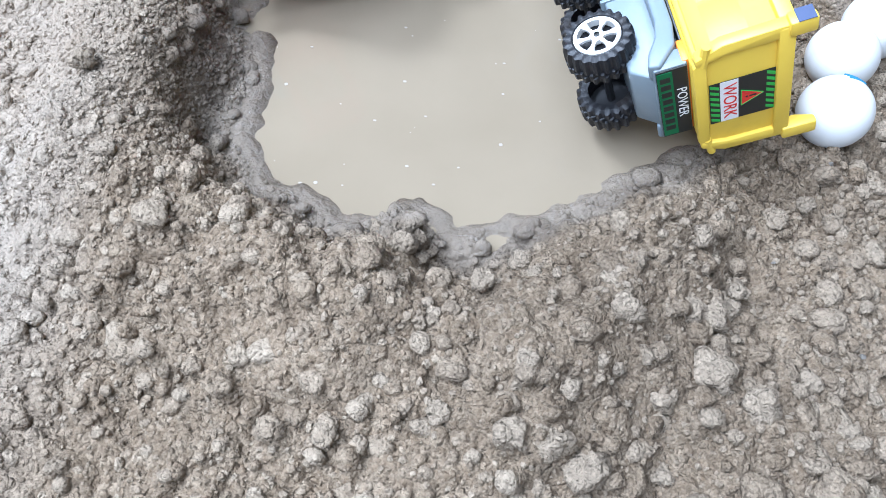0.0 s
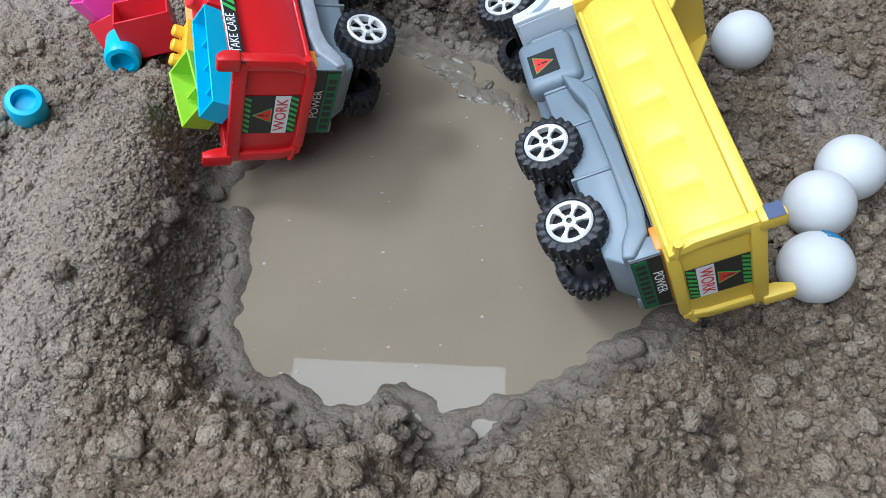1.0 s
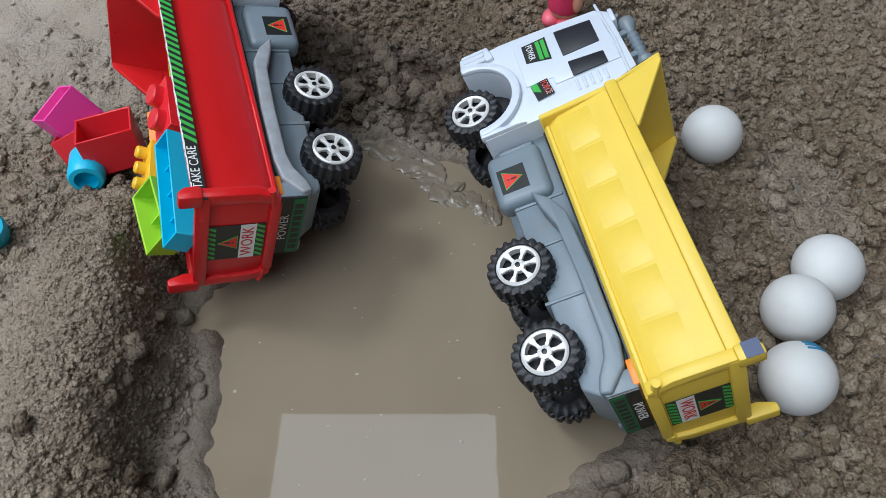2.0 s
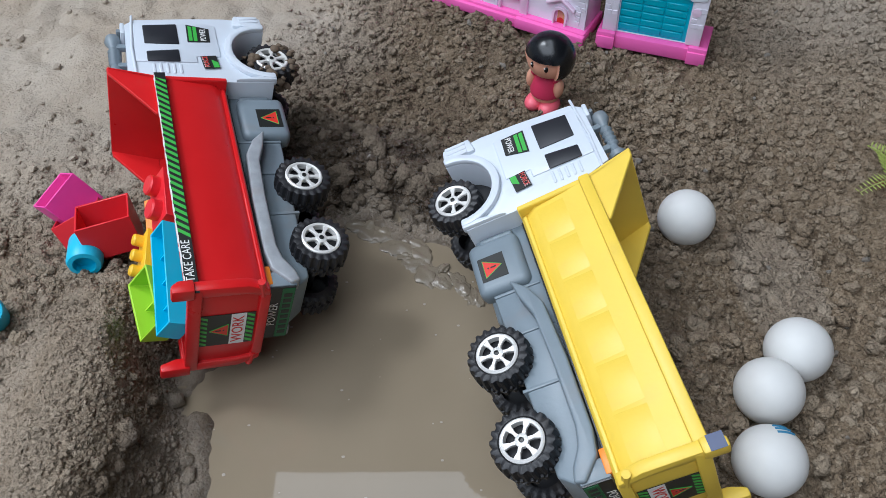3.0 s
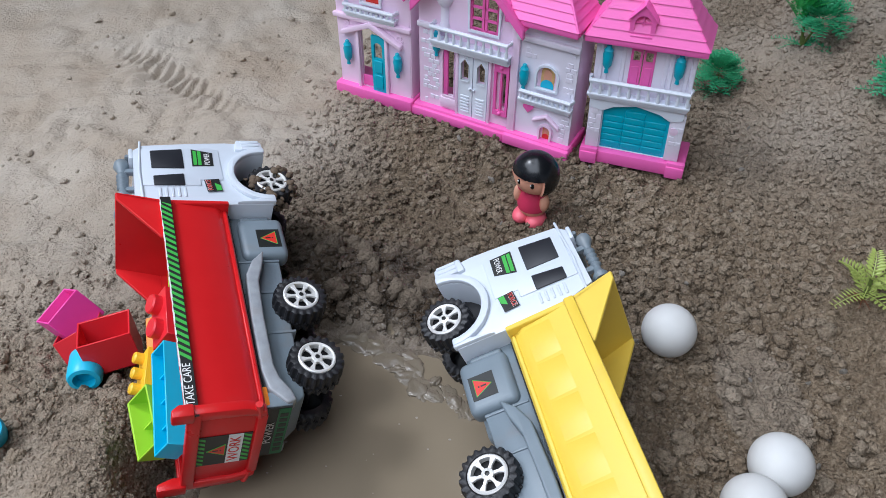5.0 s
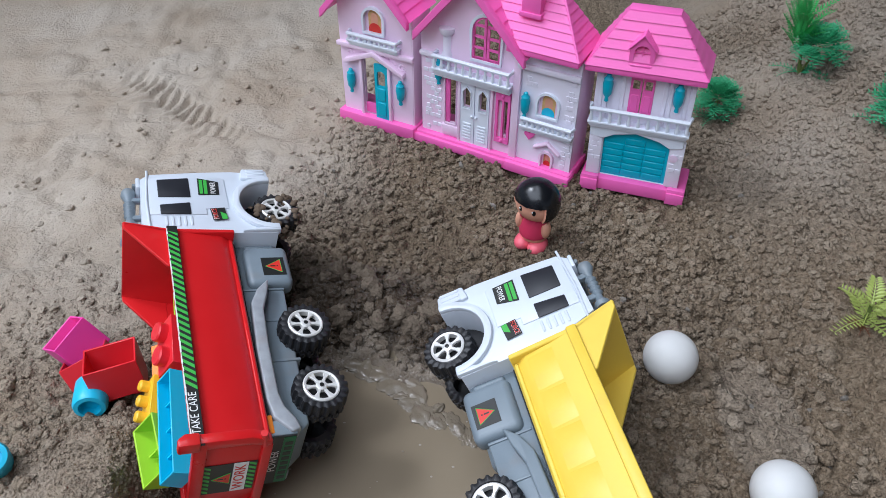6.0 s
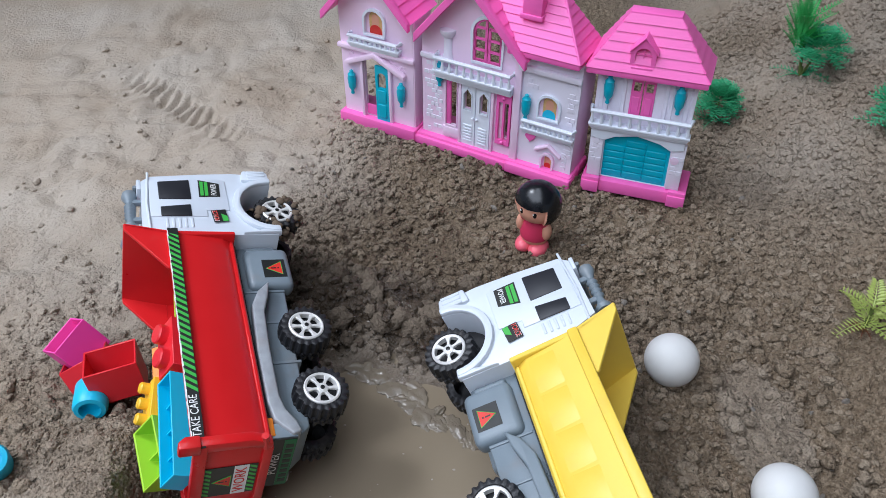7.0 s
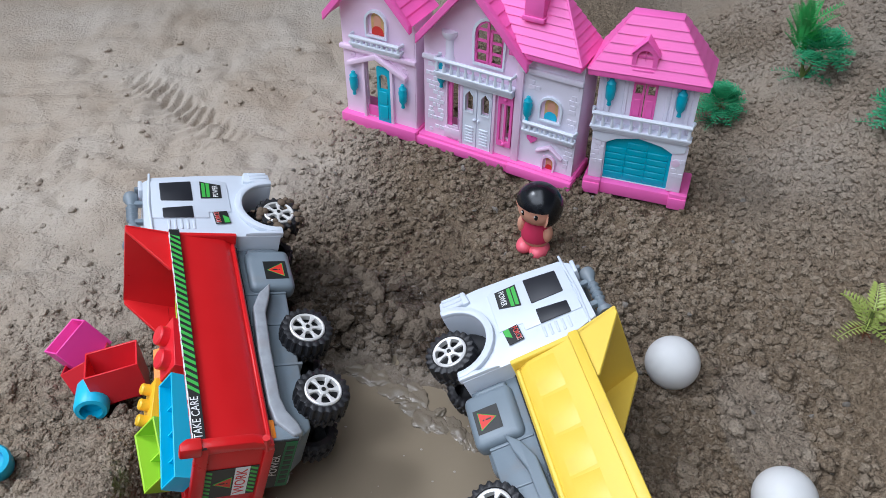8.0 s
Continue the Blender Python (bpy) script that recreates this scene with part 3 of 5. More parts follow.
tagged(roof_over, "dark plain shelter roof with one open bay and an added board that trims the sky's reflection", "roof", kind="structure")

# wet clods turned up behind the puddle
wet_meshes = []
for i in range(5):
    co, tri = clod_shape(3, 950 + i)
    co = co * (1 + 0.12 * value_noise(co[:, 0] * 3 + i, co[:, 1] * 3 + co[:, 2] * 5, 1.0, 88))[:, None]
    wet_meshes.append(fast_mesh("wet_clod", co, tri, CLOD, np.full(len(co), 0.72)))
rnd = random.Random(12)
for i in range(46):
    x, y = rnd.gauss(0.065, 0.034), rnd.gauss(0.602, 0.026)
    if float(pond_distance(np.array([x]), np.array([y]))[0]) < 0.004:
        continue
    r = rnd.uniform(0.0035, 0.0105) * (1.0 if i % 3 else 1.25)
    ob = new("wet_clod", wet_meshes[i % 5])
    ob.matrix_basis = pose(x, y, float(smooth_ground(np.array([x]), np.array([y]))[0]) + 0.3 * r, 47 * i, 71 * i, 25 * i) @ Matrix.Diagonal((r, r * 0.9, r * 0.75, 1))
    tagged(ob, "dark wet clod of mud turned up beside the puddle", "clod", "wet clods")

# pale pebbles on the soil
pebbles = []
for i in range(4):
    co, tri = clod_shape(2, 980 + i)
    pebbles.append(fast_mesh("pebble", co, tri, PEBBLE))
rnd = random.Random(44)
for i in range(60):
    x, y = rnd.uniform(0.24, 0.46), rnd.uniform(0.22, 1.0)
    if i % 4 == 0:
        x, y = rnd.uniform(-0.05, 0.3), rnd.uniform(0.66, 0.84)
    r = rnd.uniform(0.0014, 0.0034)
    ob = new("pebble", pebbles[i % 4])
    ob.matrix_basis = pose(x, y, z_at(x, y) + 0.25 * r, 50 * i, 30 * i, 77 * i) @ Matrix.Diagonal((r, r * 0.85, r * 0.7, 1))
    tagged(ob, "small pale pebble lying on brown soil", "pebble", "pale pebbles")


# ---- toy dump trucks ----
def wheel_meshes():
    """Tyre with lugs and a six-spoked rim, round the z axis, outer face at z = 0, made once."""
    tyre = lathe([(0.0112, -0.016), (0.0150, -0.0165), (0.0164, -0.0150), (0.0166, -0.0110), (0.0166, -0.0108), (0.0166, -0.0085), (0.0166, -0.0083), (0.0166, -0.0050), (0.0164, -0.0020), (0.0158, 0.0), (0.0142, 0.0006), (0.0126, 0.0008), (0.0115, -0.0008)], 80)
    for v in tyre.verts:
        r = math.hypot(v.co.x, v.co.y)
        step = int(round(math.atan2(v.co.y, v.co.x) / (2 * math.pi / 80))) % 80
        shift = 2 if -0.0109 < v.co.z < -0.0084 else 0 if v.co.z > -0.0084 else 1
        if r > 0.0140 and v.co.z > -0.0155:
            k = 1.075 if (step + shift) % 4 < 2 else 0.985
            k = 1 + (k - 1) * min(1, (r - 0.0135) / 0.0025)
            v.co.x *= k
            v.co.y *= k
            if r < 0.0162 and k > 1:
                v.co.z += 0.0006
    rim = lathe([(0.0096, -0.003), (0.0118, -0.003), (0.0118, 0.0008), (0.0110, 0.0014), (0.0098, 0.0010)], 36)
    for i in range(6):
        spoke = prism([(-0.0012, 0.002), (0.0012, 0.002), (0.0009, 0.0062), (0.0021, 0.0102), (-0.0021, 0.0102), (-0.0009, 0.0062)], -0.0012, 0.0008, "xy", 0.0003, 1)
        merged(rim, spoke, pose(0, 0, 0, 0, 0, 60 * i))
    lathe([(0.0001, -0.002), (0.0036, -0.002), (0.0036, 0.0010), (0.0030, 0.0013), (0.0001, 0.0013)], 18, None, rim)
    for i in range(6):
        merged(rim, lathe([(0.0001, 0.001), (0.0005, 0.001), (0.0005, 0.0015), (0.0001, 0.0016)], 6), pose(0.0026 * math.cos(i * 1.047), 0.0026 * math.sin(i * 1.047), 0))
    disc = lathe([(0.0001, -0.006), (0.0114, -0.006), (0.0114, -0.0045), (0.0001, -0.0045)], 24)
    cap = lathe([(0.0001, 0.001), (0.0014, 0.001), (0.0014, 0.0019), (0.0009, 0.0020), (0.0009, 0.0014), (0.0001, 0.0014)], 14)
    made = []
    for bm, mat in ((tyre, RUBBER), (rim, CHROME), (disc, DARK), (cap, BLACK_PRINT)):
        ob = part("tmp", bm, mat, None)
        made.append(ob.data)
        bpy.data.objects.remove(ob)
    return made


TYRE, RIM, DISC, CAP = wheel_meshes()


def arc(cx, cz, r, a0, a1, n=12):
    return [(cx + r * math.cos(radians(a0 + (a1 - a0) * i / n)), cz + r * math.sin(radians(a0 + (a1 - a0) * i / n))) for i in range(n + 1)]


def warning_triangle(parent, m, size):
    bm = prism([(-0.5 * size, -0.42 * size), (0.5 * size, -0.42 * size), (0, 0.46 * size)], 0.0003, 0.00045, "xy")
    a = part("warning_triangle", bm, RED_PRINT, parent, "red warning triangle with a pale edge", False)
    a.matrix_basis = m
    rim = bmesh.new()
    for k in range(3):
        p, q = [((-0.5, -0.42), (0.5, -0.42), (0, 0.46))[(k + j) % 3] for j in (0, 1)]
        tube([(p[0] * size, p[1] * size, 0.0004), (q[0] * size, q[1] * size, 0.0004)], 0.00022, 5, rim)
    a = part("triangle_edge", rim, LIME_PRINT, parent)
    a.matrix_basis = m
    bm = block((-0.04 * size, -0.1 * size, 0.0004), (0.04 * size, 0.18 * size, 0.0006))
    block((-0.04 * size, -0.25 * size, 0.0004), (0.04 * size, -0.17 * size, 0.0006), 0, 1, bm)
    a = part("exclamation_mark", bm, BLACK_PRINT, parent, "", False)
    a.matrix_basis = m


def hazard_band(parent, m, w, h, n, lean=0.6, name="hazard_stripes"):
    """Slanting green stripes on a black ground, w along x and h along y."""
    bm = bmesh.new()
    step = w / n
    for i in range(n):
        x0 = -w / 2 + i * step
        k = lean * h
        pts = [(x0, -h / 2), (x0 + step * 0.5, -h / 2), (x0 + step * 0.5 + k, h / 2), (x0 + k, h / 2)]
        pts = [(min(w / 2, max(-w / 2, a)), b) for a, b in pts]
        if pts[1][0] - pts[0][0] > 1e-5:
            prism(pts, 0.0003, 0.00042, "xy", 0, 1, bm)
    a = part(name, bm, LIME_PRINT, parent, "slanting green hazard stripes", False)
    a.matrix_basis = m


def dump_truck(label, m, s, tub_mat, ribs, rail_band, muddy_front):
    """A toy dump truck: x ahead, y left, z up from its hubs' height; s is the side that shows (1 left, -1 right)."""
    truck = thing("toy_dump_truck", label, "toy truck", m, "toppled dump trucks")
    # chassis
    bm = prism([(-0.029, 0.021), (-0.020, 0.010), (0.135, 0.004), (0.135, 0.036), (-0.028, 0.036)], -0.0192, 0.0192, "xz", 0.0015)
    chassis = part("chassis", bm, GREY, truck, "blue-grey plastic chassis")
    bm = block((-0.0305, -0.027, 0.0200), (-0.020, 0.027, 0.0358), 0.0012)
    part("rear_panel", bm, GREY, chassis)
    for k in (0.028, 0.062, 0.09):
        part("chassis_rib", block((k, -0.0202, 0.006), (k + 0.002, 0.0202, 0.034), 0.0005), GREY, chassis)
    # The shade in the gap below the bed, put in as a black strip.
    part("bed_gap_shade", block((-0.026, -0.0265, 0.0355), (0.13, 0.0265, 0.0372), 0.0004), BLACK_PRINT, chassis, "thin black strip painted as the shaded gap under the bed")
    part("orange_hinge", block((-0.029, -0.0275, 0.0335), (-0.016, 0.0275, 0.0385), 0.001), ORANGE, chassis, "orange plastic hinge block")
    # plate across the tail
    plate = part("tail_plate", block((-0.0312, -0.0262, 0.0208), (-0.0304, 0.0262, 0.0352)), BLACK_PRINT, chassis, "black tail plate with green field")
    tail = Matrix.Translation((-0.0312, 0, 0)) @ Matrix(((0, 0, -1), (-1, 0, 0), (0, 1, 0))).to_4x4()
    g = part("green_field", panel(0.050, 0.0072, 0.0003), GREEN_PRINT, plate, "", False)
    g.matrix_basis = tail @ pose(0, 0.0247, 0)
    lettering("POWER", 0.0070, tail @ pose(0, 0.0317, 0.0004), WHITE_PRINT, plate, squeeze=0.95)
    for i in range(8):
        g = part("print_bar", block((-0.0215 + i * 0.0055, 0.0223, 0.0003), (-0.0180 + i * 0.0055, 0.0271, 0.00045)), BLACK_PRINT, plate, "", False)
        g.matrix_basis = tail
    # side skirt over the rear wheels
    for side in (1, -1):
        top = [(0.093, 0.0180), (0.084, 0.0270), (0.072, 0.0325), (0.035, 0.0348), (-0.006, 0.0350), (-0.019, 0.0330), (-0.0300, 0.0235), (-0.0285, 0.0180)]
        low = [(-0.021, 0.0200), (-0.012, 0.0252), (-0.002, 0.0272), (0.035, 0.0268), (0.066, 0.0252), (0.080, 0.0205)]
        bm = prism(top + low, side * 0.019, side * 0.0295, "xz", 0.0014, 3)
        part("mudguard", bm, GREY if ribs else GREY_SCUFFED, chassis, "blue-grey mudguard" if ribs else "scuffed silver-grey mudguard")
        tank = part("fuel_tank", prism([(0.092, -0.0015), (0.130, -0.0015), (0.130, 0.0305), (0.092, 0.0305)], side * 0.010, side * 0.0248, "xz", 0.0052, 4), GREY, chassis, "rounded blue-grey fuel tank")
        part("tank_cap", prism([(0.128, 0.006), (0.1335, 0.006), (0.1335, 0.0285), (0.128, 0.0285)], side * 0.012, side * 0.0225, "xz", 0.0030, 3), GREY, tank)
        if side == s:
            st = part("sticker", panel(0.017, 0.016), BLACK_PRINT, tank, "black sticker with a warning triangle", False)
            st.matrix_basis = side_pose(0.1085, side * 0.0248, 0.011, s)
            warning_triangle(st, pose(0, 0, 0), 0.0125)
    # wheels
    for side in (1, -1):
        for x in (0.0, 0.051, 0.165):
            w = new("wheel")
            w.parent = truck
            w.empty_display_size = 0.005
            w.matrix_basis = pose(x, side * 0.0285, 0, -90 if side > 0 else 90, 0, 0) @ pose(0, 0, 0, 0, 0, 23 * x * 100)
            w["label"] = "black knobbly tyre on a silver six-spoke rim"
            for nm, me in (("tyre", TYRE), ("rim", RIM), ("inner_disc", DISC), ("hub_cap", CAP)):
                share(nm, me, w, Matrix.Identity(4))
            if muddy_front and x > 0.1 and side == s:
                bm = bmesh.new()
                rnd = random.Random(4)
                for k in range(90):
                    a = radians(rnd.uniform(60, 330))
                    r = rnd.uniform(0.0105, 0.0200)
                    ball((r * math.cos(a), r * math.sin(a), rnd.uniform(-0.014, 0.0020)), rnd.uniform(0.0012, 0.0036), bm, (1, 1, 0.7), 2)
                for v in bm.verts:
                    v.co *= 1 + 0.08 * noise.noise(v.co * 700)
                part("caked_mud", bm, MUDDY, w, "lumps of drying mud caked on the tyre")
    for x in (0.0, 0.051, 0.165):
        part("axle", tube([(x, -0.028, 0), (x, 0.028, 0)], 0.0022), DARK, chassis)
    # cab
    outline = [(0.134, 0.004), (0.1415, 0.002)] + arc(0.165, 0.004, 0.0238, 184, -4, 14) + [(0.1925, 0.0025), (0.2005, 0.004), (0.2025, 0.030), (0.201, 0.055), (0.1975, 0.089), (0.192, 0.0955), (0.1440, 0.0965), (0.1395, 0.084), (0.1372, 0.074), (0.1345, 0.055)]
    cab = part("cab", prism(outline, -0.0335, 0.0335, "xz", 0.0022, 3), WHITE, truck, "white plastic cab with rounded edges")
    # Solid near-black block: its colour stands for the shade inside the wheel wells.
    part("wheel_well_shade", block((0.1435, -0.0115, 0.002), (0.1865, 0.0115, 0.027)), DARK, cab, "near-black block painted as the shade behind the front wheels")
    for side in (1, -1):
        y0, y1 = side * 0.0325, side * 0.0372
        flare = arc(0.165, 0.004, 0.0238, 184, -4, 16) + arc(0.165, 0.004, 0.0292, -4, 184, 16)
        part("wheel_arch", prism(flare, y0, y1, "xz", 0.0014, 2), WHITE, cab, "flared white wheel arch")
        part("sill", prism([(0.1345, 0.002), (0.1405, 0.002), (0.1375, 0.016), (0.1345, 0.030)], side * 0.031, side * 0.0365, "xz", 0.0012), WHITE, cab)
        part("bumper", prism([(0.190, 0.002), (0.202, 0.003), (0.204, 0.022), (0.1925, 0.024)], side * 0.030, side * 0.0362, "xz", 0.0016), WHITE, cab)
        for k in range(3):
            part("bumper_ridge", prism([(0.1922 + 0.0038 * k, 0.005), (0.1950 + 0.0038 * k, 0.005), (0.1950 + 0.0038 * k, 0.019), (0.1922 + 0.0038 * k, 0.019)], side * 0.0355, side * 0.0368, "xz", 0.0005, 1), WHITE, cab)
        door = prism([(0.1598, 0.036), (0.193, 0.036), (0.196, 0.043), (0.193, 0.0905), (0.1535, 0.091), (0.1535, 0.052), (0.1598, 0.052)], side * 0.033, side * 0.0344, "xz", 0.0008)
        part("door", door, WHITE, cab)
        for (x0, x1, z0, z1) in ((0.1715, 0.1920, 0.0620, 0.0843), (0.1535, 0.1648, 0.0630, 0.0838)):
            w = prism([(x0, z0), (x1 + 0.001, z0), (x1 - 0.0015, z1), (x0, z1)], side * 0.0338, side * 0.0352, "xz", 0.0007)
            part("side_window", w, BLACK_GLASS, cab, "glossy black moulded window")
        for k in range(5):
            part("vent_slit", block((0.1425, side * 0.0337 - 0.0005, 0.0625 + 0.0042 * k), (0.152, side * 0.0337 + 0.0005, 0.0643 + 0.0042 * k), 0.0004, 1), WHITE, cab)
        part("roof_gutter", tube([(0.136, side * 0.034, 0.0915), (0.168, side * 0.034, 0.0925), (0.201, side * 0.034, 0.0905)], 0.0009), WHITE, cab)
        visor = block((0.184, side * 0.018, 0.0955), (0.195, side * 0.033, 0.0985), 0.001)
        part("sun_visor", visor, WHITE, cab)
        for x0 in (0.150,):
            bm = bmesh.new()
            prof = [(0.0001, 0.0), (0.0042, 0.0), (0.0052, 0.003), (0.0030, 0.006), (0.0024, 0.010), (0.0040, 0.012), (0.0024, 0.014), (0.0040, 0.016), (0.0024, 0.018), (0.0040, 0.020), (0.0024, 0.022), (0.0040, 0.024), (0.0024, 0.027), (0.0034, 0.030), (0.0054, 0.034), (0.0048, 0.038), (0.0001, 0.038)]
            lathe(prof, 16, pose(x0, side * 0.024, 0.1035, 0, 90, 0), bm)
            block((x0 + 0.008, side * 0.024 - 0.002, 0.095), (x0 + 0.012, side * 0.024 + 0.002, 0.102), 0.0005, 1, bm)
            block((x0 + 0.027, side * 0.024 - 0.002, 0.095), (x0 + 0.031, side * 0.024 + 0.002, 0.102), 0.0005, 1, bm)
            part("air_horn", bm, GREY, cab, "ribbed blue-grey air horn on the roof")
    part("roof_bar", tube([(0.19, -0.03, 0.0995), (0.19, 0.03, 0.0995)], 0.0016), GREY, cab)
    part("windscreen", prism([(-0.028, 0.054), (0.028, 0.054), (0.026, 0.084), (-0.026, 0.084)], 0.1985, 0.2018, "yz", 0.0006), BLACK_GLASS, cab, "black moulded windscreen")
    ys = s * 0.0345
    st = part("power_sticker", prism([(-0.0085, -0.0075), (0.006, -0.0075), (0.0095, 0.0075), (-0.0095, 0.0075)], 0, 0.0003, "xy"), BLACK_PRINT, cab, "black and green sticker lettered POWER", False)
    st.matrix_basis = side_pose(0.1832, ys, 0.0485, s, -2)
    lettering("POWER", 0.0056, pose(-0.0012, -0.0034, 0.0004), WHITE_PRINT, st, squeeze=0.66)
    for k in range(2):
        a = part("green_bar", prism([(-0.0078, 0.0008 + 0.0032 * k), (0.0072, 0.0008 + 0.0032 * k), (0.0080, 0.0032 + 0.0032 * k), (-0.0082, 0.0032 + 0.0032 * k)], 0.0003, 0.00042, "xy"), LIME_PRINT, st, "", False)
    st = part("force_sticker", panel(0.0125, 0.0105), BLACK_PRINT, cab, "black and green sticker lettered FORCE in red", False)
    st.matrix_basis = side_pose(0.1533, s * 0.0346, 0.0440, s, 6)
    a = part("green_bar", prism([(-0.006, -0.005), (-0.001, -0.005), (0.002, -0.0012), (-0.006, -0.0012)], 0.0003, 0.00042, "xy"), LIME_PRINT, st, "", False)
    lettering("FORCE", 0.0052, pose(0, 0.0026, 0.0004), WHITE_PRINT, st, squeeze=0.70)
    lettering("FORCE", 0.0047, pose(0, 0.0026, 0.0007), RED_PRINT, st, squeeze=0.74)
    # bed
    bed = new("bed")
    bed.parent = truck
    bed.empty_display_size = 0.01
    section = [(-0.028, 0.0365), (0.028, 0.0365), (0.0345, 0.046), (0.0378, 0.074), (0.0378, 0.081), (0.0355, 0.081), (0.0355, 0.074), (0.0325, 0.047), (0.027, 0.039), (-0.027, 0.039), (-0.0325, 0.047), (-0.0355, 0.074), (-0.0355, 0.081), (-0.0378, 0.081), (-0.0378, 0.074), (-0.0345, 0.046)]
    part("tub", prism(section, -0.034, 0.133, "yz", 0.0006, 1), tub_mat, bed)
    bed["label"] = "moulded plastic tipping bed"
    for side in (1, -1):
        part("rail", prism([(-0.038, 0.0750), (0.1345, 0.0755), (0.1345, 0.0822), (-0.038, 0.0822)], side * 0.0362, side * 0.0412, "xz", 0.0012), tub_mat, bed)
        part("gusset", prism([(0.1335, 0.0785), (0.100, 0.0785), (0.100, 0.0835), (0.137, 0.109), (0.1422, 0.109)], side * 0.0352, side * 0.0378, "xz", 0.0006, 1), tub_mat, bed)
        part("lower_edge", prism([(-0.034, 0.0375), (0.130, 0.0375), (0.130, 0.0405), (-0.034, 0.0405)], side * 0.0275, side * 0.0315, "xz", 0.0008, 1), tub_mat, bed)
        if ribs:
            lean = math.degrees(math.atan2(0.003, 0.028))
            for k in range(6):
                b = block((-0.0126, -0.0010, -0.0128), (0.0126, 0.0001, 0.0128), 0.0005, 2)
                a = part("side_panel", b, tub_mat, bed)
                a.matrix_basis = pose(-0.0185 + 0.0268 * k, side * 0.0360, 0.0592, -lean * side, 0, 0)
    part("front_wall", prism([(0.130, 0.0365), (0.1335, 0.0365), (0.1355, 0.080), (0.1430, 0.109), (0.1405, 0.1095), (0.1315, 0.080)], -0.0378, 0.0378, "xz", 0.0006, 1), tub_mat, bed)
    gate = part("tailgate", prism([(-0.0305, 0.0375), (0.0305, 0.0375), (0.0395, 0.0475), (0.0405, 0.079), (-0.0405, 0.079), (-0.0395, 0.0475)], -0.0365, -0.0335, "yz", 0.0008), tub_mat, bed)
    part("gate_frame", prism([(-0.0405, 0.0735), (0.0405, 0.0735), (0.041, 0.081), (-0.041, 0.081)], -0.0392, -0.0335, "yz", 0.001), tub_mat, gate)
    part("gate_frame", prism([(-0.0305, 0.0365), (0.0305, 0.0365), (0.034, 0.0425), (-0.034, 0.0425)], -0.0385, -0.0335, "yz", 0.001), tub_mat, gate)
    for side in (1, -1):
        part("gate_post", prism([(side * 0.0305, 0.0375), (side * 0.0355, 0.0375), (side * 0.0415, 0.0495), (side * 0.042, 0.081), (side * 0.034, 0.081), (side * 0.034, 0.0505)], -0.0388, -0.0325, "yz", 0.001), tub_mat, gate)
        part("gate_ear", prism([(-0.0405, 0.0775), (-0.0325, 0.0775), (-0.0325, 0.0855), (-0.0355, 0.0895 if side == s else 0.0945), (-0.0405, 0.0895 if side == s else 0.0945)], side * 0.0395 - 0.0045, side * 0.0395 + 0.0045, "xz", 0.0014), tub_mat, gate)
        part("hinge_pin", tube([(-0.037, side * 0.030, 0.041), (-0.037, side * 0.042, 0.043)], 0.0022), tub_mat, gate)
    st = part("work_sticker", panel(0.0315, 0.0310), BLACK_PRINT, gate, "black sticker with hazard stripes and a white field lettered WORK", False)
    back = Matrix(((0, 0, -1), (-1, 0, 0), (0, 1, 0))).to_4x4()
    st.matrix_basis = Matrix.Translation((-0.0368, -0.002 * s, 0.0587)) @ back
    hazard_band(st, pose(0, 0.0130, 0), 0.0305, 0.0042, 7)
    hazard_band(st, pose(0, -0.0130, 0), 0.0305, 0.0042, 7)
    part("white_field", block((-0.0156, -0.0105, 0.0002), (0.0156, -0.0020, 0.0004)), WHITE_PRINT, st, "", False)
    lettering("WORK", 0.0090, pose(0, -0.0063, 0.0006), RED_PRINT, st, squeeze=0.95)
    warning_triangle(st, pose(0, 0.0042, 0.0001), 0.0118)
    if rail_band:
        band = part("rail_band", block((-0.0868, -0.0034, 0), (0.0868, 0.0034, 0.0003)), BLACK_PRINT, bed, "black hazard band lettered TAKE CARE, with a ragged white edge", False)
        band.matrix_basis = side_pose(0.047, s * 0.0412, 0.0786, s)
        hazard_band(band, pose(0.016 * (1 if s < 0 else -1), 0, 0), 0.132, 0.0064, 26, 0.8)
        lettering("TAKE CARE", 0.0066, pose(-0.0655 * (1 if s < 0 else -1), 0, 0.0005), WHITE_PRINT, band, squeeze=0.82)
        rnd = random.Random(8)
        bm = bmesh.new()
        for k in range(60):
            x = -0.084 + 0.0028 * k
            block((x, 0.0029 + 0.0005 * rnd.random(), 0.0002), (x + 0.0029, 0.0036 + 0.0004 * rnd.random(), 0.0005), 0, 1, bm)
        part("torn_paper_edge", bm, WHITE_PRINT, band, "ragged white paper edge", False)
    else:
        a = part("blue_sticker", panel(0.0075, 0.0075), BLUE_PRINT, bed, "scrap of a dark blue sticker", False)
        a.matrix_basis = side_pose(-0.0366, s * 0.0441, 0.0845, s)
    return truck


dump_truck("yellow toy dump truck with white cab toppled beside a puddle", axes((0.1695, 0.3536, 0.0423), (-0.1943, 0.9806, 0.0258), (0.9143, 0.1715, 0.3668)), 1, YELLOW, True, False, False)
dump_truck("red toy dump truck with white cab toppled in wet mud", axes((0.0399, 0.4805, 0.0475), (-0.2987, 0.9487, 0.1035), (-0.9141, -0.3156, 0.2545)), -1, RED, False, True, True)

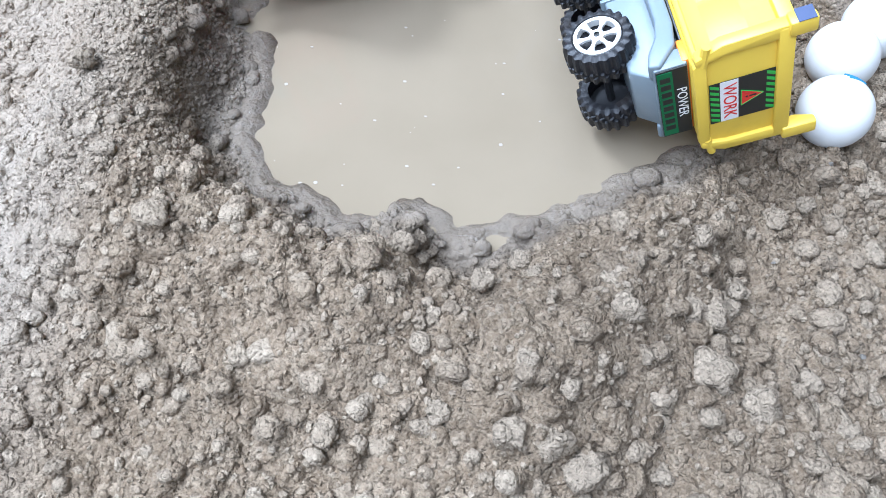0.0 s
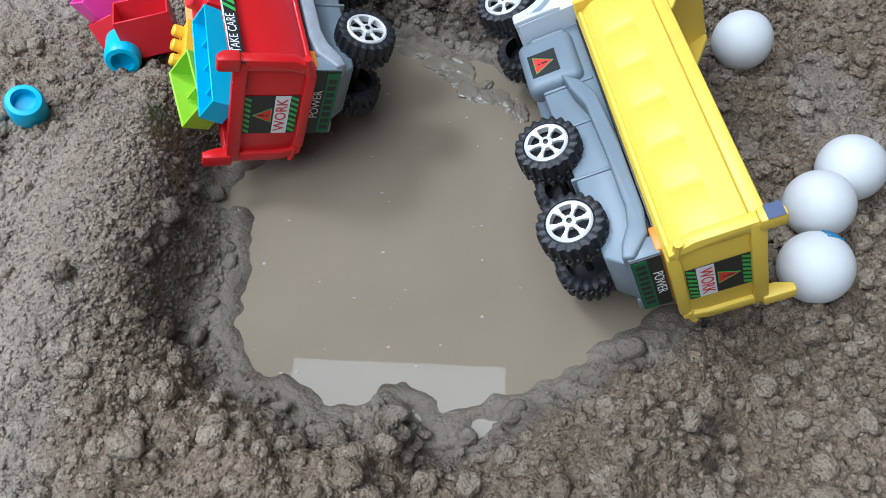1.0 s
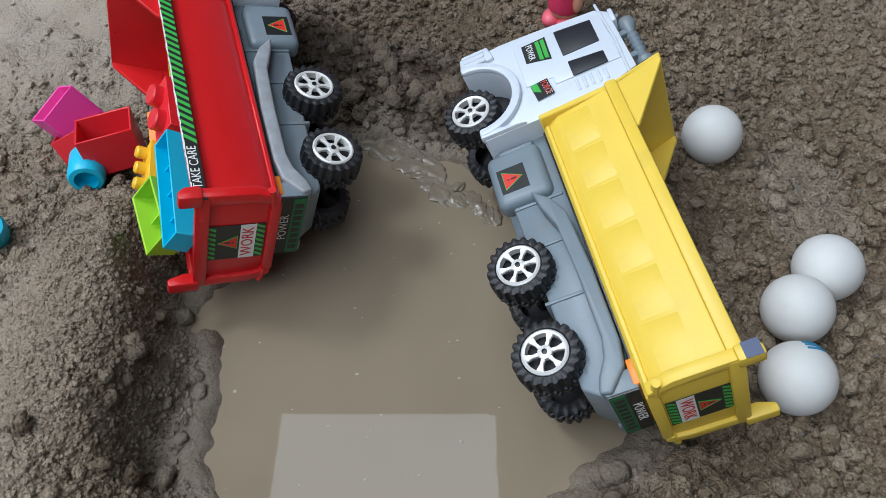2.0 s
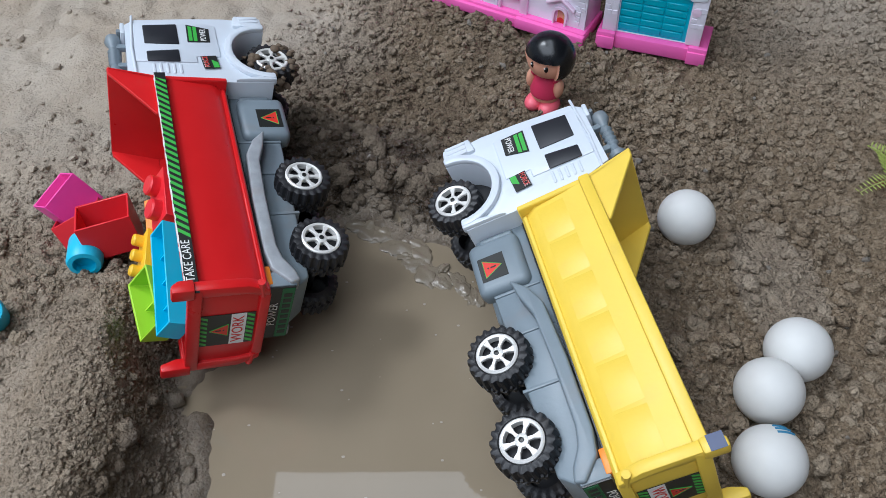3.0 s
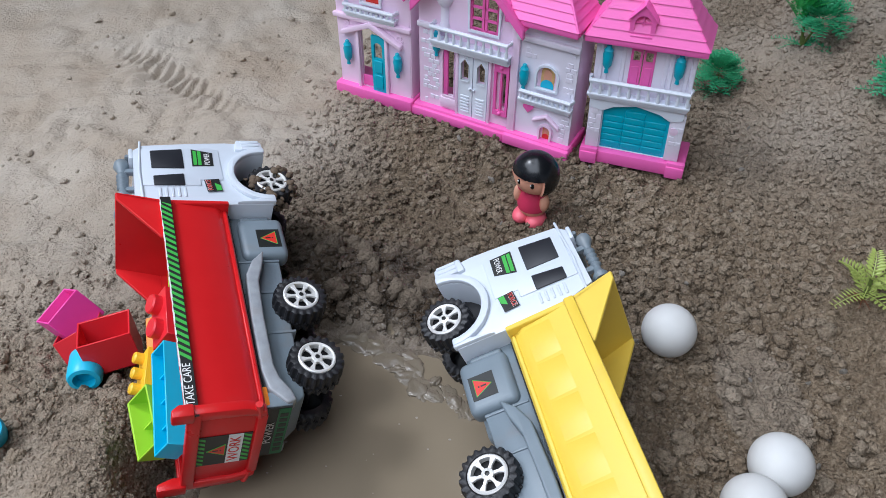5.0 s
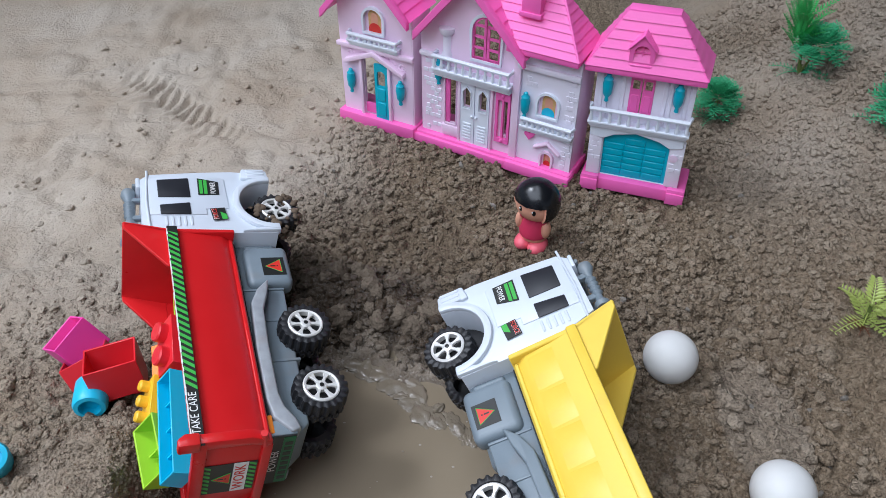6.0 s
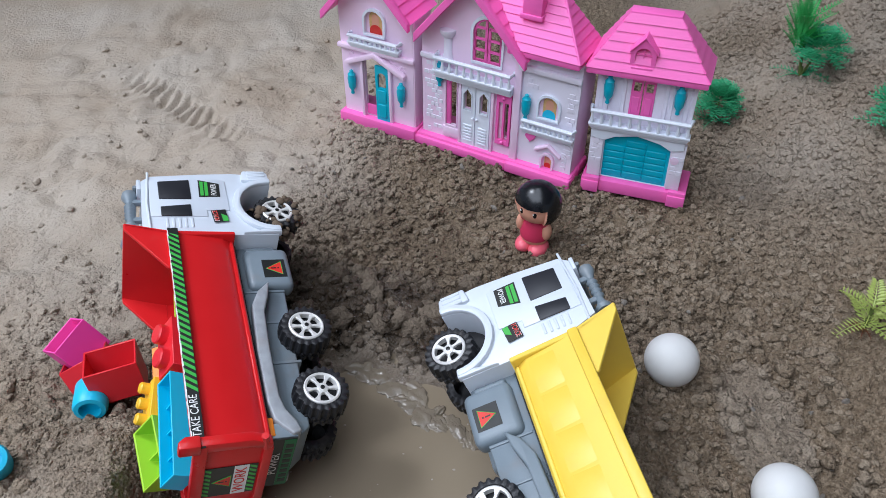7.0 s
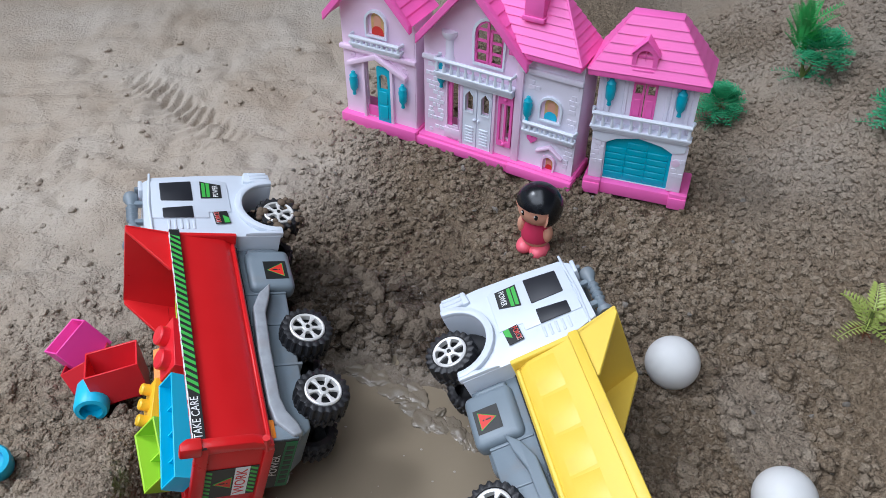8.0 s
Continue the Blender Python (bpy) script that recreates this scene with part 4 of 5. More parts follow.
# ---- table tennis balls ----
for i, (x, y, z) in enumerate([(0.294, 0.548, 0.02), (0.339, 0.436, 0.02), (0.313, 0.407, 0.02), (0.301, 0.363, 0.02)]):
    bm = ball((0, 0, 0), 0.020, sub=5)
    b = part("table_tennis_ball", bm, BALL, None)
    b.matrix_basis = pose(x, y, z, 0, 0, 30 * i)
    tagged(b, "matt white table tennis ball with faint scuffs on bare soil", "ball", "white balls beside the truck")
    if i == 3:
        b["label"] = "matt white table tennis ball with faded blue print"
        for k in range(3):
            bars = bmesh.new()
            pts = [(0.02015 * math.sin(a) * math.cos(0.42 + 0.16 * k), 0.02015 * math.sin(0.42 + 0.16 * k), 0.02015 * math.cos(a) * math.cos(0.42 + 0.16 * k)) for a in [0.05 + 0.1 * j for j in range(7)]]
            tube(pts, 0.0007, 6, bars)
            p = part("print_bar", bars, BALL_BLUE, b, "faded blue print")
            p.matrix_basis = pose(0, 0, 0, 0, 0, -90)


# ---- toy houses ----
def arch_outline(x0, x1, z0, z1, n=10, pointed=False):
    """A door or window outline with a round or pointed head."""
    c, r = (x0 + x1) / 2, (x1 - x0) / 2
    if pointed:
        return [(x0, z0), (x1, z0), (x1, z1 - 1.3 * r), (c, z1), (x0, z1 - 1.3 * r)]
    return [(x0, z0), (x1, z0)] + [(c + r * math.cos(math.pi * i / n), z1 - r + r * math.sin(math.pi * i / n)) for i in range(n + 1)]


def wall_with_holes(outline, holes, y0, y1):
    """A wall in the xz plane with openings that go right through it."""
    bm = bmesh.new()
    edges = []
    for loop in [outline] + holes:
        vs = [bm.verts.new((a, y0, b)) for a, b in loop]
        edges += [bm.edges.new((vs[i], vs[(i + 1) % len(vs)])) for i in range(len(vs))]
    bmesh.ops.triangle_fill(bm, use_beauty=True, use_dissolve=False, edges=edges)
    got = bmesh.ops.extrude_face_region(bm, geom=bm.faces[:])
    for v in got["geom"]:
        if isinstance(v, bmesh.types.BMVert):
            v.co.y = y1
    return bm


def frame_of(outline, grow, y0, y1):
    c = (sum(a for a, b in outline) / len(outline), sum(b for a, b in outline) / len(outline))
    outer = []
    for a, b in outline:
        d = math.hypot(a - c[0], b - c[1])
        outer.append((c[0] + (a - c[0]) * (1 + grow / d), c[1] + (b - c[1]) * (1 + grow / d)))
    return wall_with_holes(outer, [outline], y0, y1)


def railing(parent, x0, x1, z0, z1, y, n, mat, depth=0.009):
    bal = part("balcony", block((x0, y - depth, z0 - 0.0035), (x1, y + 0.001, z0), 0.0008), mat, parent, "milky white plastic balcony")
    part("balcony_ledge", block((x0 + 0.001, y - depth + 0.0015, z0 - 0.0060), (x1 - 0.001, y + 0.001, z0 - 0.0030), 0.0008), mat, bal)
    part("balcony_lip", block((x0 - 0.001, y - depth - 0.001, z0 - 0.0012), (x1 + 0.001, y, z0 + 0.0012), 0.0005), mat, bal)
    part("handrail", tube([(x0, y, z1), (x0 + 0.0005, y - depth, z1), (x1 - 0.0005, y - depth, z1), (x1, y, z1)], 0.0022), mat, bal)
    for i in range(n):
        x = x0 + 0.002 + (x1 - x0 - 0.004) * i / (n - 1)
        part("baluster", lathe([(0.0001, z0), (0.0016, z0), (0.0021, z0 + 0.3 * (z1 - z0)), (0.0012, z0 + 0.6 * (z1 - z0)), (0.0017, z1 - 0.0005), (0.0001, z1)], 8, pose(x, y - depth + 0.001, 0)), mat, bal)


def wall_lamp(parent, x, z, y):
    part("wall_lamp", lathe([(0.0001, -0.0095), (0.0016, -0.0085), (0.0012, -0.006), (0.0030, -0.0035), (0.0036, 0.0035), (0.0030, 0.0055), (0.0033, 0.0065), (0.0016, 0.0085), (0.0016, 0.0095), (0.0001, 0.0105)], 14, pose(x, y - 0.0015, z) @ Matrix.Diagonal((1.35, 1.2, 1.5, 1))), TEAL, parent, "teal moulded wall lamp")


def shingled(parent, name, corners, rows, mat, thick=0.0016, cols=0, seed=1):
    """A roof slope of overlapping boards: corners go lower left, lower right, upper right, upper left."""
    a, b, c, d = [Vector(p) for p in corners]
    normal = (b - a).cross(d - a).normalized()
    if normal.z < 0:
        normal = -normal
    bm = bmesh.new()
    vs = [bm.verts.new(p) for p in (a, b, c, d)] + [bm.verts.new(p - normal * thick) for p in (a, b, c, d)]
    for f in ((0, 1, 2, 3), (4, 5, 6, 7), (0, 1, 5, 4), (1, 2, 6, 5), (2, 3, 7, 6), (3, 0, 4, 7)):
        try:
            bm.faces.new([vs[i] for i in f])
        except ValueError:
            pass
    slope = part(name, bm, mat, parent, "", False)
    rnd = random.Random(seed)
    for i in range(rows):
        t0, t1 = i / rows, (i + 1) / rows
        p0, p1, q0, q1 = a.lerp(d, t0), b.lerp(c, t0), a.lerp(d, t1), b.lerp(c, t1)
        cuts = [0.0] + sorted(rnd.uniform(0.1, 0.9) for _ in range(cols)) + [1.0]
        for u0, u1 in zip(cuts, cuts[1:]):
            g = 0.004
            w = bmesh.new()
            low = [p0.lerp(p1, u0 + g), p0.lerp(p1, u1 - g)]
            high = [q0.lerp(q1, u1 - g), q0.lerp(q1, u0 + g)]
            vv = [w.verts.new(p + normal * 0.0013) for p in low] + [w.verts.new(p + normal * 0.0002) for p in high]
            vv += [w.verts.new(p - normal * 0.0003) for p in low] + [w.verts.new(p - normal * 0.0003) for p in high]
            for f in ((0, 1, 2, 3), (4, 5, 6, 7), (0, 1, 5, 4), (1, 2, 6, 5), (2, 3, 7, 6), (3, 0, 4, 7)):
                w.faces.new([vv[k] for k in f])
            part("shingle", w, mat, slope, "", False)
    return slope


def house_pose(x, y, turn, size, lean=0.0):
    return pose(x, y, 0.0045, 0, 0, turn) @ pose(0, 0, 0, 0, lean, 0) @ Matrix.Scale(size, 4)


def brick_marks(parent, x0, x1, z0, z1, y, mat, seed):
    rnd = random.Random(seed)
    for z in np.arange(z0, z1 - 0.003, 0.0052):
        x = x0 + rnd.uniform(0, 0.004)
        while x < x1 - 0.004:
            w = rnd.uniform(0.004, 0.008)
            if rnd.random() < 0.75:
                part("brick", block((x, y - 0.0005, z), (min(x1, x + w), y + 0.001, z + 0.0044), 0.0003, 1), mat, parent, "", False)
            x += w + 0.0008


def printed_window(parent, x0, x1, z0, z1, y, tint):
    """A sticker behind an arched opening: plain patches of colour."""
    card = part("picture_card", block((x0 - 0.001, y + 0.0006, z0 - 0.001), (x1 + 0.001, y + 0.0012, z1 + 0.001)), ROSE, parent, "printed card behind the opening", False)
    c = (x0 + x1) / 2
    w = x1 - x0
    part("pale_patch", prism(arch_outline(c - 0.33 * w, c + 0.33 * w, z0, z1 - 0.06 * w), y + 0.0002, y + 0.0007, "xz"), BLOND, card, "straw-coloured patch", False)
    part("light_patch", prism(arch_outline(c - 0.19 * w, c + 0.19 * w, z0 + 0.33 * (z1 - z0), z1 - 0.2 * w), y - 0.0001, y + 0.0005, "xz"), SKIN, card, "pale patch", False)
    part("dress_patch", prism(arch_outline(c - 0.32 * w, c + 0.32 * w, z0, z0 + 0.38 * (z1 - z0)), y - 0.0002, y + 0.0004, "xz"), tint, card, "coloured patch", False)


def garage_house():
    h = thing("toy_house", "pink toy garage house with teal shutter door and shingled roof", "toy house", house_pose(0.2655, 0.7915, -21.5, 0.982, -1.5), "toy houses in a row")
    W, D = 0.094, 0.042
    part("base", block((-0.001, -0.003, -0.004), (W + 0.007, D, 0.0095), 0.0015), PINK, h, "hot pink plinth")
    for x in (0.0, W - 0.010):
        part("step", block((x, -0.007, -0.004), (x + 0.017, 0.0, 0.0085), 0.001), PINK, h)
        part("step", block((x, -0.0055, -0.004), (x + 0.017, 0.0, 0.0125), 0.001), PINK, h)
    garage = [(0.017, 0.0106), (0.0795, 0.0106), (0.0790, 0.052), (0.069, 0.058), (0.0465, 0.062), (0.026, 0.058), (0.0165, 0.052)]
    win = [(0.034, 0.083), (0.056, 0.083), (0.056, 0.120), (0.034, 0.120)]
    wall = part("wall", wall_with_holes([(0.003, 0.010), (W - 0.003, 0.010), (W - 0.003, 0.126), (0.003, 0.126)], [garage, win], 0.004, 0.007), LILAC, h, "pale lilac front wall")
    part("side_wall", block((W - 0.005, 0.0045, 0.010), (W - 0.0025, D - 0.002, 0.126), 0.0005), ROSE, h)
    part("side_wall", block((0.0025, 0.0045, 0.010), (0.005, D - 0.002, 0.126), 0.0005), ROSE, h)
    for x0, x1 in ((0.003, 0.0160), (0.0800, W - 0.001)):
        p = part("pillar", block((x0, 0.0005, 0.011), (x1, 0.005, 0.062), 0.0008), LILAC, wall, "brick-moulded pillar")
        brick_marks(wall, x0 + 0.0005, x1 - 0.0005, 0.013, 0.060, 0.0005, LILAC, 5)
    part("arch_band", prism([(0.003, 0.056), (0.0165, 0.054), (0.026, 0.0595), (0.0465, 0.064), (0.069, 0.0595), (0.079, 0.054), (W - 0.003, 0.057), (W - 0.003, 0.069), (0.003, 0.069)], -0.001, 0.0045, "xz", 0.0006, 1), MILK, wall)
    shutter = part("garage_door", prism([(a, b) for a, b in garage], 0.0052, 0.0066, "xz"), TEAL, h, "teal roller shutter door")
    for i in range(6):
        for j in range(3):
            x0 = 0.0175 + j * 0.0198
            z0 = 0.013 + i * 0.0071
            if i == 5 and j != 1:
                continue
            part("shutter_panel", block((x0, 0.0040, z0), (x0 + 0.0188, 0.0058, z0 + 0.0060), 0.0006, 1), TEAL, shutter)
    part("emblem", lathe([(0.0001, -0.001), (0.0045, -0.001), (0.004, 0.0012), (0.0001, 0.0016)], 16, pose(0.084, 0.001, 0.044, 90, 0, 0)), ROSE, wall)
    part("emblem", lathe([(0.0001, -0.001), (0.004, -0.001), (0.0035, 0.0012), (0.0001, 0.0016)], 7, pose(0.009, 0.001, 0.052, 90, 0, 0)), LILAC, wall)
    railing(h, 0.001, W - 0.001, 0.0725, 0.0868, 0.004, 11, MILK)
    for k in (0.006, 0.011, 0.026, 0.064, 0.069, 0.083, 0.088):
        part("plank", block((k, 0.0028, 0.072), (k + 0.004, 0.0046, 0.125), 0.0006, 1), LILAC, wall)
    for x0, x1 in ((0.0342, 0.0445), (0.0455, 0.0558)):
        o = [(x0 + 0.002, 0.108), (x1 - 0.002, 0.108), (x1 - 0.002, 0.1175), (x0 + 0.002, 0.1175)]
        leaf = part("shutter_leaf", wall_with_holes([(x0, 0.083), (x1, 0.083), (x1, 0.120), (x0, 0.120)], [o], 0.003, 0.0052), PINK, h, "hot pink balcony door leaf")
        part("leaf_panel", block((x0 + 0.0018, 0.0022, 0.086), (x1 - 0.0018, 0.0035, 0.103), 0.0005, 1), PINK, leaf)
    wall_lamp(h, 0.0145, 0.107, 0.001)
    wall_lamp(h, 0.078, 0.107, 0.001)
    # hipped roof
    o, ze, zt = 0.007, 0.129, 0.1775
    roof = part("roof", block((-o, -0.008, ze - 0.004), (W + 0.006, D + 0.004, ze + 0.002), 0.0012), PINK, h, "hot pink shingled roof")
    A, B, C, E = (-o, -0.008, ze + 0.002), (W + 0.006, -0.008, ze + 0.002), (W + 0.006, D + 0.004, ze + 0.002), (-o, D + 0.004, ze + 0.002)
    T1, T2, T3, T4 = (0.0225, 0.013, zt), (0.0660, 0.013, zt), (0.0660, 0.026, zt), (0.0225, 0.026, zt)
    shingled(h, "roof_slope", (A, B, T2, T1), 6, PINK, cols=0, seed=2)
    shingled(h, "roof_slope", (B, C, T3, T2), 6, PINK, cols=0, seed=3)
    shingled(h, "roof_slope", (E, A, T1, T4), 6, PINK, cols=0, seed=4)
    shingled(h, "roof_slope", (C, E, T4, T3), 6, PINK, cols=0, seed=6)
    part("roof_top", block((0.0220, 0.0125, zt - 0.003), (0.0665, 0.0265, zt + 0.0012), 0.0008), PINK, roof)
    dx, dz = 0.041, 0.1355
    dorm = arch_outline(dx - 0.007, dx + 0.007, dz + 0.004, dz + 0.019)
    d = part("dormer", wall_with_holes([(dx - 0.011, dz), (dx + 0.011, dz), (dx + 0.011, dz + 0.0165), (dx, dz + 0.0285), (dx - 0.011, dz + 0.0165)], [dorm], -0.0055, 0.008), PINK, roof, "small pink dormer with an arched window")
    for sgn in (-1, 1):
        part("dormer_roof", prism([(dx, dz + 0.030), (dx + sgn * 0.0125, dz + 0.016), (dx + sgn * 0.0125, dz + 0.014), (dx, dz + 0.028)], -0.0075, 0.013, "xz", 0.0004, 1), PINK, d)
    part("dormer_bar", block((dx - 0.0006, -0.003, dz + 0.004), (dx + 0.0006, -0.0015, dz + 0.019)), PINK, d)
    part("dormer_bar", block((dx - 0.007, -0.003, dz + 0.011), (dx + 0.007, -0.0015, dz + 0.0122)), PINK, d)
    part("dormer_sill", block((dx - 0.0095, -0.007, dz - 0.0015), (dx + 0.0095, -0.005, dz + 0.0015), 0.0005, 1), PINK, d)


def main_house():
    h = thing("toy_house", "tall pink toy villa with white balcony and arched white double door", "toy house", house_pose(0.1028, 0.8751, -30.35, 0.966), "toy houses in a row")
    W, D = 0.180, 0.046
    part("base", block((-0.001, -0.003, -0.004), (W, D, 0.009), 0.0018), PINK, h, "hot pink plinth")
    part("base_step", block((0.108, -0.0075, -0.004), (W + 0.001, 0.01, 0.0075), 0.0018), PINK, h)
    part("base_step", block((-0.002, -0.0065, -0.004), (0.108, 0.01, 0.006), 0.0015), PINK, h)
    win_up = arch_outline(0.0625, 0.0935, 0.1085, 0.154)
    slit = [(0.0325, 0.026), (0.0455, 0.026), (0.0455, 0.080), (0.0325, 0.080)]
    side_slit = [(0.1005, 0.030), (0.108, 0.030), (0.108, 0.078), (0.1005, 0.078)]
    da = arch_outline(0.0545, 0.0635, 0.051, 0.0755, pointed=True)
    db = arch_outline(0.073, 0.082, 0.051, 0.0755, pointed=True)
    gable = [(0.004, 0.008), (0.113, 0.008), (0.113, 0.130), (0.106, 0.142), (0.062, 0.187), (0.018, 0.142), (0.004, 0.130)]
    wall = part("wall", wall_with_holes(gable, [win_up, slit, side_slit, da, db], 0.004, 0.0075), ROSE, h, "pale pink front wall")
    wing_win = arch_outline(0.137, 0.158, 0.0665, 0.0905)
    cat_door = arch_outline(0.146, 0.157, 0.0085, 0.0250)
    wing = part("wing_wall", wall_with_holes([(0.113, 0.008), (W - 0.003, 0.008), (W - 0.003, 0.134), (0.113, 0.134)], [wing_win, cat_door], 0.004, 0.0075), LILAC, h, "pale lilac wing wall")
    part("corner_pillar", block((0.109, 0.0005, 0.008), (0.1175, 0.0045, 0.128), 0.0012), ROSE, wall)
    part("side_wall", block((W - 0.0055, 0.0045, 0.008), (W - 0.003, D - 0.002, 0.134), 0.0005), ROSE, h)
    part("side_wall", block((0.003, 0.0045, 0.008), (0.0055, D - 0.002, 0.132), 0.0005), ROSE, h)
    part("cornice", block((0.113, 0.0, 0.112), (W - 0.002, 0.0045, 0.118), 0.0012), LILAC, wing)
    part("cornice", block((0.003, 0.0, 0.098), (0.030, 0.0045, 0.1035), 0.0012), LILAC, wall)
    part("pillar", lathe([(0.0001, 0.104), (0.006, 0.104), (0.006, 0.108), (0.0045, 0.112), (0.0045, 0.129), (0.0065, 0.131), (0.0085, 0.135), (0.0085, 0.138), (0.0001, 0.139)], 18, pose(0.034, 0.004, -0.004)), LILAC, wall, "round moulded pillar")
    brick_marks(wall, 0.006, 0.028, 0.012, 0.096, 0.0038, LILAC, 15)
    brick_marks(wing, 0.164, 0.176, 0.012, 0.110, 0.0038, LILAC, 16)
    brick_marks(wing, 0.120, 0.135, 0.090, 0.110, 0.0038, LILAC, 17)
    # double door
    for x0, x1, o in ((0.0515, 0.0675, da), (0.0685, 0.0845, db)):
        leaf = part("door_leaf", wall_with_holes([(x0, 0.009), (x1, 0.009), (x1, 0.079), (x0, 0.079)], [o], 0.0015, 0.0045), MILK, h, "milky white door leaf with a pointed window")
        part("window_trim", frame_of(o, 0.0016, 0.0005, 0.002), MILK, leaf)
        for k in range(6):
            part("louvre", block((x0 + 0.003, 0.0006, 0.013 + 0.0036 * k), (x1 - 0.003, 0.002, 0.0156 + 0.0036 * k), 0.0005, 1), MILK, leaf)
        part("door_knob", ball((x1 - 0.002 if x0 < 0.06 else x0 + 0.002, 0.0, 0.043), 0.0015, sub=2), MILK, leaf)
    for x in (0.0485, 0.086):
        part("door_post", block((x, 0.0, 0.008), (x + 0.003, 0.0045, 0.084), 0.0006), ROSE, h)
    part("slit_frame", frame_of(slit, 0.002, 0.002, 0.0045), ROSE, wall)
    part("slit_bar", block((0.0325, 0.004, 0.026), (0.0375, 0.007, 0.080), 0.0005), PINK, wall)
    part("window_box", block((0.0290, 0.0012, 0.012), (0.0490, 0.0045, 0.0235), 0.001), ROSE, wall)
    sh = part("pink_shutter", wall_with_holes([(0.0925, 0.0225), (0.1085, 0.0225), (0.1085, 0.083), (0.0925, 0.083)], [[(0.095, 0.028), (0.0995, 0.028), (0.0995, 0.072), (0.095, 0.072)], [(0.1015, 0.028), (0.106, 0.028), (0.106, 0.072), (0.1015, 0.072)]], 0.0, 0.003), PINK, h, "narrow hot pink open-work shutter")
    part("shutter_knob", ball((0.1005, -0.0005, 0.0775), 0.002, sub=2), PINK, sh)
    part("shutter_knob", ball((0.1005, -0.0005, 0.0255), 0.002, sub=2), PINK, sh)
    # upper window and balcony
    up = part("window_frame", frame_of(win_up, 0.003, 0.0015, 0.005), MILK, h)
    inner = bmesh.new()
    for x0, x1 in ((0.0625, 0.0775), (0.0785, 0.0935)):
        block((x0, 0.003, 0.1085), (x0 + 0.0025, 0.005, 0.145), 0, 1, inner)
        block((x1 - 0.0025, 0.003, 0.1085), (x1, 0.005, 0.153), 0, 1, inner)
        for z in (0.1085, 0.1195, 0.131, 0.1425):
            block((x0, 0.003, z), (x1, 0.005, z + 0.0022), 0, 1, inner)
    part("pink_casement", inner, PINK, up, "hot pink glazing bars", False)
    part("pink_arch", frame_of(arch_outline(0.065, 0.091, 0.1105, 0.1518), 0.0022, 0.003, 0.005), PINK, up)
    railing(h, 0.0225, 0.109, 0.0912, 0.1057, 0.004, 11, MILK, 0.011)
    part("balcony_band", block((0.0225, -0.004, 0.082), (0.109, 0.004, 0.0887), 0.001), MILK, h)
    # wing window
    part("window_frame", frame_of(wing_win, 0.0024, 0.001, 0.0045), MILK, h)
    printed_window(h, 0.137, 0.158, 0.0665, 0.0905, 0.0048, CYAN)
    railing(h, 0.1215, 0.1765, 0.0515, 0.0605, 0.004, 10, MILK, 0.006)
    wall_lamp(h, 0.1245, 0.074, 0.0015)
    heart = part("heart", bmesh_heart(0.0055), PINK, wing, "hot pink moulded heart")
    heart.matrix_basis = pose(0.1310, 0.0036, 0.041, 90, 0, 0)
    part("door_hood", prism([(0.137, 0.031), (0.1515, 0.039), (0.166, 0.028), (0.166, 0.025), (0.1515, 0.0355), (0.137, 0.028)], -0.001, 0.0045, "xz", 0.0008), ROSE, wing)
    part("window_frame", frame_of(cat_door, 0.0024, 0.0005, 0.0045), ROSE, wing)
    printed_window(wing, 0.146, 0.157, 0.0085, 0.0250, 0.0050, RED_PRINT)
    wall_lamp(wall, 0.0255, 0.083, 0.003)
    # roofs
    ze = 0.135
    roof = part("roof", block((0.104, -0.009, ze - 0.004), (W - 0.003, D + 0.004, ze + 0.002), 0.0012), PINK, h, "hot pink shingled roof")
    A, B, C = (0.104, -0.009, ze + 0.002), (W - 0.003, -0.009, ze + 0.002), (W - 0.003, D + 0.004, ze + 0.002)
    T1, T2 = (0.098, 0.022, 0.190), (0.142, 0.022, 0.190)
    shingled(h, "roof_slope", (A, B, T2, (0.062, 0.022, 0.190)), 8, PINK, cols=0, seed=12)
    shingled(h, "roof_slope", (B, C, T2, T2), 8, PINK, cols=0, seed=13)
    shingled(h, "roof_slope", (C, (0.0, D + 0.004, ze), (0.06, 0.022, 0.190), T2), 4, PINK, cols=0, seed=14)
    part("ridge", tube([(0.06, 0.022, 0.190), T2], 0.0018), PINK, roof)
    part("ridge", tube([B, T2], 0.0014), PINK, roof)
    # gable roof over the front
    for sgn, name in ((-1, "gable_slope"), (1, "gable_slope")):
        e = 0.062 + sgn * (0.064 if sgn > 0 else 0.058)
        lo = (e, -0.010, 0.127)
        lo_b = (e, 0.030, 0.127)
        top, top_b = (0.062, -0.010, 0.195), (0.062, 0.030, 0.195)
        quad = (lo, lo_b, top_b, top)
        shingled(h, name, quad, 7, PINK, 0.003, seed=20 + sgn)
        part("bargeboard", prism([(e, 0.1195), (e, 0.1295), (0.062, 0.1975), (0.062, 0.1865)], -0.0145, -0.0085, "xz", 0.0006, 1), PINK, roof, "hot pink bargeboard along the gable")
    chim = part("chimney", block((0.112, 0.002, 0.165), (0.131, 0.014, 0.200), 0.0008), PINK, roof)
    part("chimney_cap", block((0.110, 0.0, 0.196), (0.133, 0.016, 0.200), 0.0008), PINK, chim)
    part("chimney_foot", block((0.1105, 0.0005, 0.164), (0.1325, 0.0155, 0.1685), 0.0006), PINK, chim)


